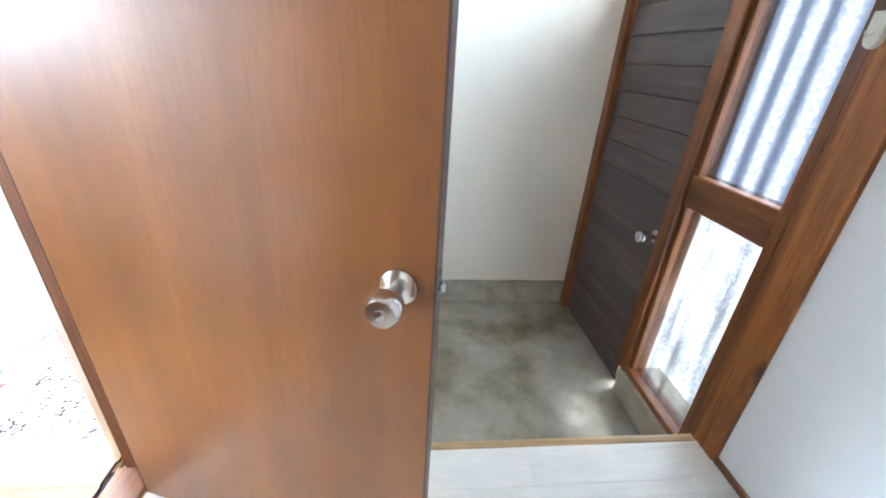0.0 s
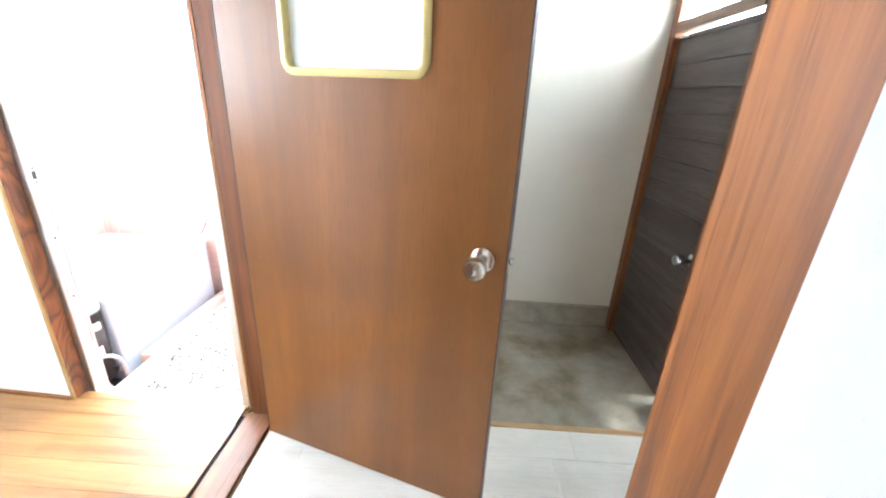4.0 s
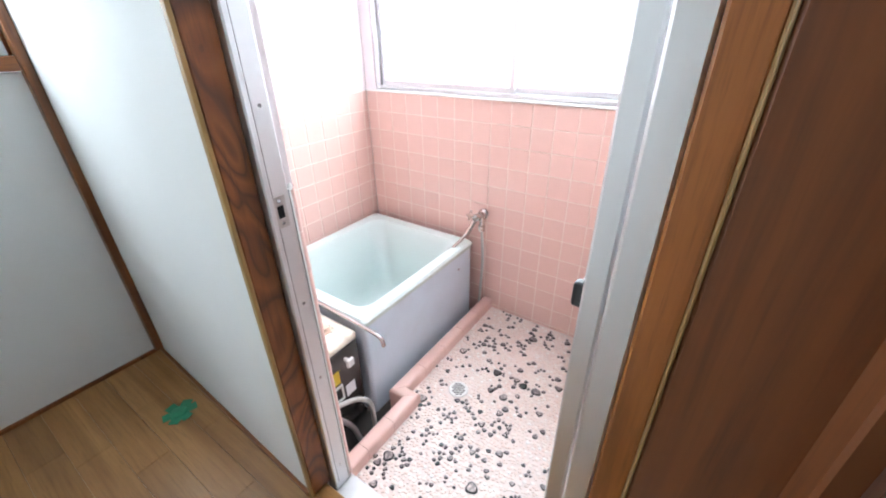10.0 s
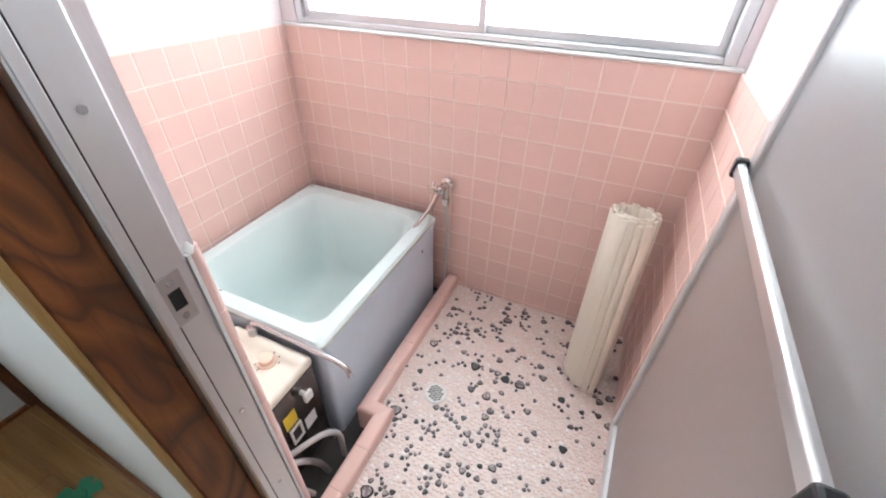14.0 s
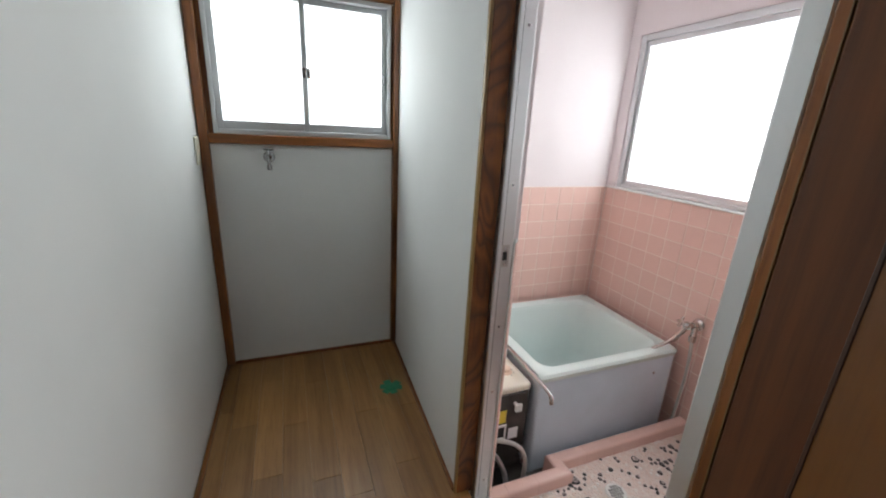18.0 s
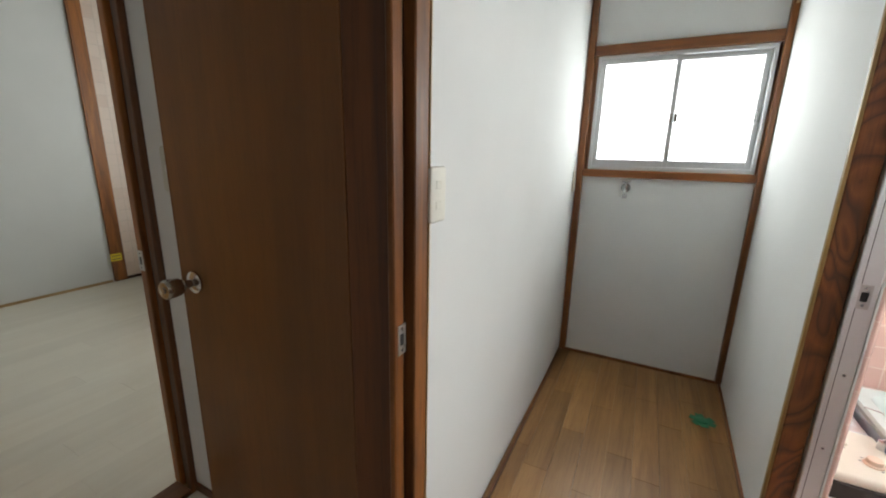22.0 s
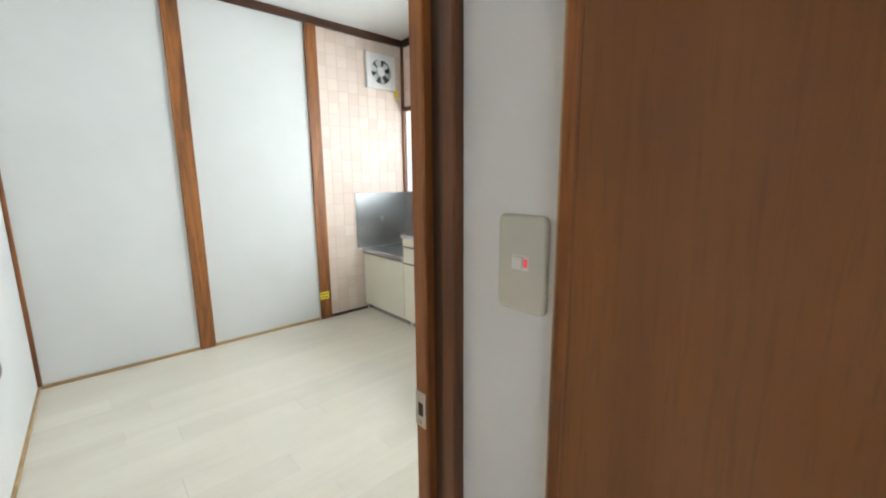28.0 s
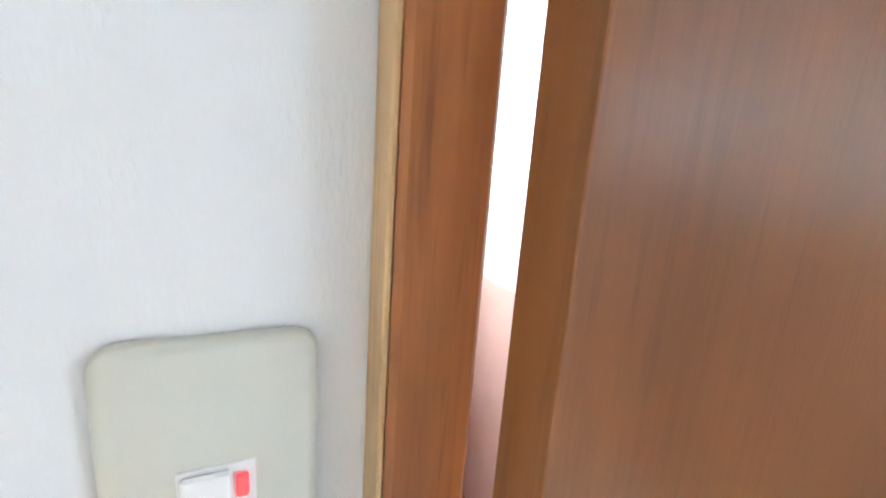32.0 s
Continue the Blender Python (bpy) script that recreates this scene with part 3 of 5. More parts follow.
for v in rail.verts:
    if v.co.x < -1:
        v.co.y += 0.043
tagged(part("trim_washroom_rail", rail, RAW_X), "pale wooden picture rail of the washroom", "trim", "", "structure")
post("jamb_toilet", (-0.13, -0.0005, 0.2087, 0.2494, -0.01, 1.86), JAMB_RED_LIT, "brown wooden door jamb of the toilet", "jamb")
# Side face of the jamb: the light on it is put into a pale wood.
post("jamb_toilet_edge", (-0.0275, -0.0040, 0.2053, 0.2086, -0.01, 1.86), RAW, "edge of the toilet door jamb, coloured pale as lit", "jamb", 0.001)
post("head_toilet", (-0.13, -0.030, 0.2494, 0.845, 1.80, 1.86), TRIM_Y, "brown wooden head of the toilet doorway", "jamb")
post("jamb_washroom_latch", (0.002, 0.038, 0.950, 0.966, -0.01, 1.86), TRIM, "brown wooden latch jamb of the washroom", "jamb")
# Groove in a darker wood than the jamb: its shade is put into the colour.
post("jamb_washroom_groove", (-0.095, 0.002, 0.950, 0.956, -0.01, 1.86), DARK_EDGE, "groove of the washroom jamb, coloured dark as shade", "jamb", 0.0)
post("jamb_washroom_stop", (-0.066, -0.012, 0.956, 0.984, -0.01, 1.86), POST, "brown door stop of the washroom doorway", "jamb")
post("jamb_washroom_edge", (-0.070, -0.0665, 0.975, 0.9865, 0.0, 1.86), RAW, "pale raw edge of the washroom jamb", "jamb", 0.001)
post("head_washroom", (-0.050, 0.038, 0.982, 1.836, 1.86, 1.90), TRIM_Y, "brown wooden head of the washroom doorway", "jamb")
post("threshold_washroom", (-0.048, 0.0615, 0.966, 1.836, -0.012, 0.008), wood("threshold_wood", (0.16, 0.062, 0.025), (0.32, 0.14, 0.06), "y", 14), "worn brown wooden threshold of the washroom", "threshold")
# The shaded gap beside the threshold is drawn as a black strip.
post("threshold_groove", (-0.078, -0.050, 0.985, 1.832, -0.012, -0.006), MATT_BLACK, "black strip for the shaded gap along the washroom threshold", "threshold")

# kitchen doorway
STOP = wood("dark_knotty_stop", (0.050, 0.016, 0.004), (0.230, 0.074, 0.015), "z", 16, (0.4, 0.6), 90, 0.1, 5.0)
# Shade of the recess is put into its dark wood colour.
post("jamb_kitchen_recess", (-0.0550, -0.024, -0.042, -0.004, -0.01, 1.86), DARK_EDGE, "recess of the kitchen jamb, coloured dark as shade", "jamb", 0.001)
post("jamb_kitchen_stop", (-0.0550, -0.008, -0.004, 0.027, -0.01, 1.86), STOP, "brown knotty door stop of the kitchen", "jamb")
post("jamb_kitchen_latch", (-0.0550, -0.006, -0.076, -0.042, -0.01, 1.86), JAMB_RED_LIT, "brown knotty latch jamb of the kitchen", "jamb")
post("jamb_kitchen_hinge", (0.846, 0.880, -0.120, -0.030, -0.01, 1.86), POST, "brown hinge jamb of the kitchen", "jamb")
post("jamb_kitchen_hinge_strip", (0.862, 0.882, -0.030, -0.018, -0.01, 1.86), TRIM, "brown outer strip of the kitchen jamb", "jamb")
post("head_kitchen", (-0.055, 0.876, -0.064, 0.030, 1.80, 1.86), TRIM_X, "brown wooden head of the kitchen doorway", "jamb")
post("threshold_kitchen", (-0.006, 0.846, -0.064, 0.030, -0.012, 0.012), wood("kitchen_threshold_wood", (0.12, 0.045, 0.02), (0.26, 0.11, 0.05), "x", 14), "dark brown wooden threshold of the kitchen", "threshold")


# ---------------- kitchen ----------------
KX, KY = -2.12, -2.985
for x0, lab in ((-0.208, "brown exposed wooden post on the kitchen wall"), (-1.205, "brown exposed wooden post beside the kitchen tiles")):
    post("post_kitchen", (x0, x0 + 0.105, KY - 0.008, KY + 0.022, 0.0, KH - 0.06), POST, lab)
post("cornice_kitchen", (KX, 0.86, KY, KY + 0.032, KH - 0.06, KH), DARK_TRIM, "dark brown ceiling moulding of the kitchen", "trim")
post("cornice_kitchen", (KX - 0.008, KX + 0.026, KY + 0.032, -0.060, KH - 0.06, KH), DARK_TRIM, "dark brown ceiling moulding of the kitchen", "trim")
post("trim_kitchen_corner", (KX, KX + 0.024, KY, KY + 0.024, 1.17, KH - 0.06), TRIM, "slim brown corner trim of the kitchen", "trim")
post("trim_kitchen_corner", (0.773, 0.795, KY, KY + 0.022, 0.02, KH - 0.06), TRIM, "slim brown corner trim of the kitchen", "trim")
post("trim_kitchen_rail", (KX - 0.006, KX + 0.026, KY + 0.024, -0.060, 1.985, 2.025), TRIM_Y, "brown rail over the kitchen window", "trim")
sticker = thing("yellow_sticker", "yellow warning sticker on the kitchen post", "sticker")
part("sheet", box(-1.182, -1.092, KY + 0.0225, KY + 0.0235, 0.195, 0.265, 0.0002), YELLOW, sticker)
for k in range(2):
    part("text_bar", box(-1.172, -1.102, KY + 0.0238, KY + 0.0243, 0.212 + k * 0.028, 0.218 + k * 0.028), INK, sticker, "dark unreadable lettering")

fan = thing("ventilation_fan", "square white ventilation fan with round blades on the kitchen wall", "fan")
FX, FZ = -1.845, 2.325
bm = bmesh.new()
for q in ((-0.16, -0.112, -0.16, 0.16), (0.112, 0.16, -0.16, 0.16), (-0.112, 0.112, -0.16, -0.112), (-0.112, 0.112, 0.112, 0.16)):
    box(FX + q[0], FX + q[1], KY, KY + 0.035, FZ + q[2], FZ + q[3], 0.003, bm=bm)
part("frame", bm, WHITE_PL, fan, "white square frame")
rim = []
bm = bmesh.new()
for k in range(4):
    a0 = 90 * k
    corner = [(0.113 * sx, 0.113 * sz) for sx, sz in ((1, 1), (-1, 1), (-1, -1), (1, -1))][k]
    pts = [corner] + [(0.112 * math.cos(radians(a0 + 90 * i / 8)), 0.112 * math.sin(radians(a0 + 90 * i / 8))) for i in range(8, -1, -1)]
    lo = [bm.verts.new((FX + px, KY + 0.026, FZ + pz)) for px, pz in pts]
    hi = [bm.verts.new((FX + px, KY + 0.033, FZ + pz)) for px, pz in pts]
    bm.faces.new(lo), bm.faces.new(list(reversed(hi)))
    for i in range(len(pts)):
        bm.faces.new((lo[i], lo[(i + 1) % len(pts)], hi[(i + 1) % len(pts)], hi[i]))
part("bezel", bm, WHITE_PL, fan)
part("well", box(FX - 0.112, FX + 0.112, KY, KY + 0.004, FZ - 0.112, FZ + 0.112), paint("dark_fan_well", (0.10, 0.105, 0.105), 0.5), fan, "dark fan well")
part("hub", lathe([(0.045, 0.0), (0.045, 0.024), (0.038, 0.032), (0.010, 0.034)], 24, m=pose(FX, KY + 0.004, FZ, -90, 0, 0)), WHITE_PL, fan, "white round hub", smooth=True)
for k in range(6):
    bm = bmesh.new()
    a = radians(60 * k + 12)
    def at(r, da, y):
        return (FX + r * math.cos(a + da), KY + y, FZ + r * math.sin(a + da))
    lo = [bm.verts.new(p) for p in (at(0.04, -0.25, 0.010), at(0.04, 0.35, 0.024), at(0.104, 0.36, 0.026), at(0.108, 0.05, 0.018), at(0.102, -0.22, 0.010))]
    hi = [bm.verts.new((v.co.x, v.co.y + 0.002, v.co.z)) for v in lo]
    bm.faces.new(lo), bm.faces.new(list(reversed(hi)))
    for i in range(5):
        bm.faces.new((lo[i], lo[(i + 1) % 5], hi[(i + 1) % 5], hi[i]))
    part("blade", bm, paint("pale_fan_blade", (0.62, 0.66, 0.66), 0.4) if k == 0 else bpy.data.materials["pale_fan_blade"], fan)
part("cord", tube(bend([(FX - 0.13, KY + 0.01, FZ - 0.16), (FX - 0.165, KY + 0.008, FZ - 0.22), (FX - 0.20, KY + 0.008, FZ - 0.28)]), 0.003), WHITE_PL, fan)
tag = thing("warning_tag", "yellow paper tag hanging under the ventilation fan", "tag")
part("sheet", box(-2.055, -2.005, KY + 0.002, KY + 0.0035, 2.10, 2.19), YELLOW, tag)

# worktop units along the window wall
CF = -1.585
GRIP = metal("dark_grip_aluminium", (0.30, 0.29, 0.28), 0.35)
stove = thing("stove_unit", "low cream kitchen unit with a stainless steel top for a stove", "cabinet")
part("body", box(KX + 0.02, CF - 0.018, KY + 0.004, -2.312, 0.055, 0.595), CREAM_DOOR, stove)
part("door", box(CF - 0.018, CF, KY + 0.008, -2.315, 0.060, 0.580, 0.002), CREAM_DOOR, stove, "cream door")
part("top", box(KX + 0.006, CF + 0.015, KY + 0.002, -2.310, 0.595, 0.630, 0.004, seg=2), STEEL, stove, "stainless steel top")
part("grip_rail", box(CF, CF + 0.012, KY + 0.008, -2.315, 0.580, 0.594, 0.002), GRIP, stove, "dark metal grip rail")
part("kickboard", box(CF - 0.05, CF - 0.04, KY + 0.004, -2.312, -0.004, 0.055), STEEL, stove, "grey kickboard")
part("backsplash", box(KX + 0.002, -1.515, KY + 0.001, KY + 0.010, 0.632, 1.172, 0.002), STEEL, stove, "stainless steel splash panel")
part("backsplash", box(KX + 0.001, KX + 0.010, KY + 0.012, -2.312, 0.632, 1.160, 0.002), STEEL, stove, "stainless steel splash panel")
sink = thing("sink_unit", "cream kitchen sink unit with a stainless steel top and drawers", "cabinet")
part("body", box(KX + 0.02, CF - 0.018, -2.308, -0.80, 0.055, 0.780), CREAM_DOOR, sink)
y = -2.306
for k, w in enumerate((0.335, 0.39, 0.39, 0.385)):
    if k == 0:
        part("drawer", box(CF - 0.018, CF, y, y + w - 0.004, 0.585, 0.715, 0.002), CREAM_DOOR, sink)
        part("grip_rail", box(CF, CF + 0.012, y, y + w - 0.004, 0.572, 0.584, 0.002), GRIP, sink, "dark metal grip rail")
        part("door", box(CF - 0.018, CF, y, y + w - 0.004, 0.060, 0.570, 0.002), CREAM_DOOR, sink)
    else:
        part("door", box(CF - 0.018, CF, y, y + w - 0.004, 0.060, 0.715, 0.002), CREAM_DOOR, sink)
    y += w
part("grip_rail", box(CF, CF + 0.012, -2.306, -0.80, 0.718, 0.732, 0.002), GRIP, sink, "dark metal grip rail")
part("apron", box(CF - 0.018, CF + 0.004, -2.306, -0.80, 0.734, 0.800, 0.002), CREAM_DOOR, sink, "cream apron")
bm = bmesh.new()
for q in ((KX + 0.006, -2.02, -2.310, -0.80), (-1.66, CF + 0.02, -2.310, -0.80), (-2.02, -1.66, -2.310, -2.02), (-2.02, -1.66, -1.30, -0.80)):
    box(q[0], q[1], q[2], q[3], 0.800, 0.830, bm=bm)
part("top", bm, STEEL, sink, "stainless steel top")
bm = bmesh.new()
for q in ((-2.02, -2.012, -2.02, -1.30, 0.62, 0.826), (-1.668, -1.66, -2.02, -1.30, 0.62, 0.826), (-2.012, -1.668, -2.02, -2.012, 0.62, 0.826), (-2.012, -1.668, -1.308, -1.30, 0.62, 0.826), (-2.012, -1.668, -2.012, -1.308, 0.62, 0.628)):
    box(*q, bm=bm)
part("basin", bm, STEEL, sink, "stainless steel basin")
part("kickboard", box(CF - 0.05, CF - 0.04, -2.308, -0.80, -0.004, 0.055), STEEL, sink, "grey kickboard")
part("backsplash", box(KX + 0.001, KX + 0.010, -2.308, -0.80, 0.832, 1.160, 0.002), STEEL, sink, "stainless steel splash panel")
tap = thing("kitchen_tap", "chrome wall tap over the kitchen sink", "tap")
TY = -2.42
part("body", cyl((KX + 0.010, TY, 0.985), (KX + 0.065, TY, 0.985), 0.014), CHROME, tap, smooth=True)
part("body", cyl((KX + 0.060, TY - 0.07, 0.985), (KX + 0.060, TY + 0.09, 0.985), 0.017), CHROME, tap, smooth=True)
for yy in (TY - 0.085, TY + 0.105):
    part("handle", cyl((KX + 0.060, yy - 0.013, 0.985), (KX + 0.060, yy + 0.013, 0.985), 0.027, 0.024, 8), CHROME, tap)
part("spout", tube(bend([(KX + 0.060, TY + 0.01, 0.975), (KX + 0.075, TY + 0.03, 0.945), (KX + 0.12, TY + 0.10, 0.940), (KX + 0.19, TY + 0.20, 0.955), (KX + 0.205, TY + 0.225, 0.940)]), 0.009), CHROME, tap, smooth=True)

wk = tagged(part("window_4", box(-2.425, -2.418, -2.88, -0.82, 1.235, 1.925), FROST), "wide obscured kitchen window", "window", "", "structure")
wk.visible_shadow = False
bm = bmesh.new()
for q in ((-2.95, -2.88, 1.165, 1.99), (-0.82, -0.75, 1.165, 1.99), (-2.88, -0.82, 1.165, 1.235), (-2.88, -0.82, 1.925, 1.99), (-1.88, -1.83, 1.235, 1.925)):
    box(-2.445, -2.405, q[0], q[1], q[2], q[3], 0.003, bm=bm)
part("window_frame", bm, SASH, wk, "grey aluminium sash")
structure("sill_kitchen", [(-2.404, KX + 0.016, -2.95, -0.75, 1.160, 1.178)], STEEL, "steel sill shelf of the kitchen window", "sill", 0.002)

# glazed lattice door in the side wall, behind the open kitchen door
lat = thing("lattice_door", "brown wooden lattice door with white panes beside the kitchen door", "door")
for yy in (-0.895, -0.105):
    part("stile", box(0.875, 0.905, yy, yy + 0.035, 0.0, 1.845, 0.002), TRIM, lat)
for k, z in enumerate((0.0, 0.30, 0.62, 0.94, 1.26, 1.58, 1.81)):
    part("rail", box(0.878, 0.902, -0.860, -0.105, z, z + (0.035 if k in (0, 6) else 0.022), 0.002), TRIM_Y, lat)
part("pane", box(0.892, 0.896, -0.860, -0.105, 0.035, 1.81), FROST, lat, "bright white obscured pane").visible_shadow = False
structure("backdrop_side", [(1.20, 1.22, -1.4, -0.13, 0.0, 2.3)], SIDE_LIGHT, "soft daylight behind the lattice door", "backdrop")


# ---------------- doors ----------------
def knob(parent, m, material=NICKEL, deep=1.0):
    """A turned door knob with its rose, standing out along local +z of m."""
    k = part("knob", lathe([(0.031, 0), (0.031, 0.006), (0.022, 0.011), (0.011, 0.013), (0.010, 0.030), (0.017, 0.036), (0.0235, 0.046), (0.026, 0.062), (0.0265, 0.078), (0.0225, 0.084), (0.012, 0.0845)], 28, m=m @ Matrix.Diagonal((1, 1, deep, 1))),
             material, parent, "round satin metal knob", smooth=True)
    part("cylinder", lathe([(0.009, 0.0846), (0.0085, 0.0875), (0.004, 0.088)], 16, m=m @ Matrix.Diagonal((1, 1, deep, 1))), CHROME, k, smooth=True)
    return k


def flush_door(name, label, hinge, degrees, width, height, thick, face, back_face, knob_z=0.90, window=None, hinge_side=1, z0=0.012, edge=None, deep=1.0):
    """A hollow flush door. Local x runs from the hinge to the free edge, local y is the thickness (0 to thick)."""
    d = thing(name, label, "door", at=pose(*hinge, z0, 0, 0, degrees))
    w, h = width, height
    holes = window
    if not holes:
        part("front_skin", box(0.004, w - 0.004, 0.0, 0.003, 0.0, h), face, d)
        part("back_skin", box(0.004, w - 0.004, thick - 0.003, thick, 0.0, h), back_face, d)
        part("core", box(0.004, w - 0.004, 0.0035, thick - 0.0035, 0.002, h - 0.002), DARK_EDGE, d)
    else:
        wx0, wx1, wz0, wz1 = holes
        def skin(y0, y1):
            bm = bmesh.new()
            for q in ((0.004, wx0, 0, h), (wx1, w - 0.004, 0, h), (wx0, wx1, 0, wz0), (wx0, wx1, wz1, h)):
                box(q[0], q[1], y0, y1, q[2], q[3], bm=bm)
            return bm
        part("front_skin", skin(0.0, 0.003), face, d)
        part("back_skin", skin(thick - 0.003, thick), back_face, d)
        part("core", skin(0.0035, thick - 0.0035), DARK_EDGE, d)
        fr = bmesh.new()
        loops = []
        for inset, yy in ((0.004, thick / 2), (0.004, -0.004), (0.001, -0.007), (-0.010, -0.007), (-0.015, -0.003), (-0.015, thick + 0.003), (-0.010, thick + 0.007), (0.001, thick + 0.007), (0.004, thick + 0.004), (0.004, thick / 2)):
            loops.append([fr.verts.new((px, yy, pz)) for px, pz in rounded(wx0 + inset, wx1 - inset, wz0 + inset, wz1 - inset, 0.022 - inset, 5)])
        for p, q in zip(loops, loops[1:]):
            for i in range(len(p)):
                fr.faces.new((p[i], p[(i + 1) % len(p)], q[(i + 1) % len(p)], q[i]))
        bmesh.ops.remove_doubles(fr, verts=fr.verts[:], dist=1e-6)
        part("window_frame", fr, BRASS, d, "yellowish plastic window frame", smooth=True)
        part("pane", box(wx0 + 0.004, wx1 - 0.004, thick / 2 - 0.002, thick / 2 + 0.002, wz0 + 0.004, wz1 - 0.004), FROST_DOOR, d, "white obscured glass pane")
    part("edge_strip", box(w - 0.004, w, -0.001, thick + 0.001, 0.0, h, 0.0006), edge or DARK_EDGE, d, "brown edge strip")
    part("edge_strip", box(0.0, 0.004, -0.001, thick + 0.001, 0.0, h, 0.0006), edge or DARK_EDGE, d, "brown edge strip")
    latch = part("latch_plate", box(w, w + 0.002, thick / 2 - 0.0115, thick / 2 + 0.0115, knob_z - 0.029, knob_z + 0.029, 0.0006), CHROME, d, "bright metal latch plate")
    part("latch_bolt", box(w + 0.002, w + 0.012, thick / 2 - 0.006, thick / 2 + 0.006, knob_z - 0.009, knob_z + 0.009, 0.003), CHROME, latch)
    knob(d, pose(w - 0.060, -0.0005, knob_z, 90, 0, 0), deep=deep)
    knob(d, pose(w - 0.060, thick + 0.0005, knob_z, -90, 0, 0), deep=deep)
    for z in (0.17, h - 0.18):
        hg = part("hinge", cyl((-0.004, thick * hinge_side, z - 0.04), (-0.004, thick * hinge_side, z + 0.04), 0.005, seg=10), CHROME, d, smooth=True)
    return d


FROST_DOOR = paint("white_obscured_pane", (0.80, 0.83, 0.80), 0.35, 0.04, 2)
flush_door("washroom_door", "brown veneered flush door standing open, with a white glazed panel and metal knobs", (0.079, 1.752), -18.0, 0.815, 1.83, 0.034, VENEER, VENEER_LIT, knob_z=0.838, window=(0.22, 0.587, 1.248, 1.66))
EDGE_BROWN = wood("brown_door_edge", (0.20, 0.072, 0.016), (0.28, 0.105, 0.026), "z", 10, vary=0.05)
flush_door("toilet_door", "brown veneered flush door standing slightly ajar, with a metal knob", (0.0013, 0.8435), -88.4, 0.5915, 1.80, 0.0275, VENEER, VENEER, knob_z=0.872, hinge_side=1, edge=EDGE_BROWN)
flush_door("kitchen_door", "veneered flush door open into the kitchen, coloured pale as lit", (0.806, -0.150), -101.5, 0.755, 1.79, 0.036, VENEER_LIT, VENEER_LIT, knob_z=0.868, hinge_side=0, edge=TRIM, deep=0.78)


PLATE = metal("worn_strike_steel", (0.56, 0.55, 0.54), 0.34)


def strike(name, m, label):
    """A strike plate with its dark latch hole; local z points out of the jamb."""
    bm = bmesh.new()
    for q in ((-0.014, -0.0075, -0.034, 0.034), (0.0075, 0.014, -0.034, 0.034), (-0.0075, 0.0075, -0.034, -0.0135), (-0.0075, 0.0075, 0.0135, 0.034)):
        box(q[0], q[1], q[2], q[3], 0.0, 0.002, bm=bm)
    bmesh.ops.transform(bm, matrix=m, verts=bm.verts[:])
    s = tagged(part(name, bm, PLATE), label, "strike plate")
    # The hole's darkness is a black sheet set just inside the plate.
    hole = box(-0.0075, 0.0075, -0.0135, 0.0135, 0.0, 0.0008)
    bmesh.ops.transform(hole, matrix=m, verts=hole.verts[:])
    part("latch_hole", hole, BLACK, s)
    for v in (-0.024, 0.024):
        head = cyl((0, v, 0.002), (0, v, 0.003), 0.0042, 0.0036, 12)
        bmesh.ops.transform(head, matrix=m, verts=head.verts[:])
        part("screw", head, CHROME, s, smooth=True)
    return s


strike("strike_plate", pose(0.012, 0.966, 0.858, -90, 0, 0), "bright metal strike plate on the washroom jamb")
strike("strike_plate", pose(-0.006, -0.060, 0.88, 90, 0, 90), "bright metal strike plate on the kitchen jamb")

# ---------------- entrance ----------------
cab = thing("shoe_cabinet", "dark brown painted shoe cabinet with sliding doors and short legs", "cabinet")
X0, X1, Y0, Y1, Z0, Z1 = 0.160, 0.512, 2.258, 3.085, -0.130, 0.776
part("side_panel", box(X0, X1 - 0.004, Y0, Y0 + 0.018, Z0, Z1 - 0.020, 0.0015), CABINET, cab)
part("side_panel", box(X0, X1 - 0.004, Y1 - 0.018, Y1, Z0, Z1 - 0.020, 0.0015), CABINET, cab)
part("top", box(X0 - 0.004, X1 + 0.006, Y0 - 0.006, Y1 + 0.003, Z1 - 0.020, Z1, 0.003, seg=2), CABINET, cab, "scuffed brown top")
part("back_panel", box(X0, X0 + 0.006, Y0 + 0.018, Y1 - 0.018, Z0, Z1 - 0.020), CABINET, cab)
part("bottom", box(X0 + 0.006, X1 - 0.004, Y0 + 0.018, Y1 - 0.018, Z0, Z0 + 0.018), CABINET, cab)
part("track", box(X1 - 0.045, X1 - 0.002, Y0 + 0.018, Y1 - 0.018, Z0 + 0.018, Z0 + 0.032, 0.001), RAW, cab, "bare pale wooden door track")
part("track", box(X1 - 0.045, X1 - 0.002, Y0 + 0.018, Y1 - 0.018, Z1 - 0.040, Z1 - 0.020, 0.001), CABINET, cab)
ymid = (Y0 + Y1) / 2
for dx, ya, yb in ((0.006, Y0 + 0.020, ymid + 0.02), (0.026, ymid - 0.02, Y1 - 0.020)):
    dr = part("sliding_door", box(X1 - dx - 0.016, X1 - dx, ya, yb, Z0 + 0.034, Z1 - 0.042, 0.0015), CABINET, cab)
    part("rail", box(X1 - dx, X1 - dx + 0.004, ya + 0.004, yb - 0.004, 0.30, 0.345, 0.001), CABINET, dr)
    gy = yb - 0.03 if dx < 0.01 else ya + 0.03
    part("pull", lathe([(0.018, 0), (0.018, 0.002), (0.014, 0.003), (0.012, 0.001), (0.003, 0.001)], 18, m=pose(X1 - dx, gy if dx > .01 else ya + 0.03, 0.42, 0, 90, 0)), DARK_EDGE, dr, smooth=True)
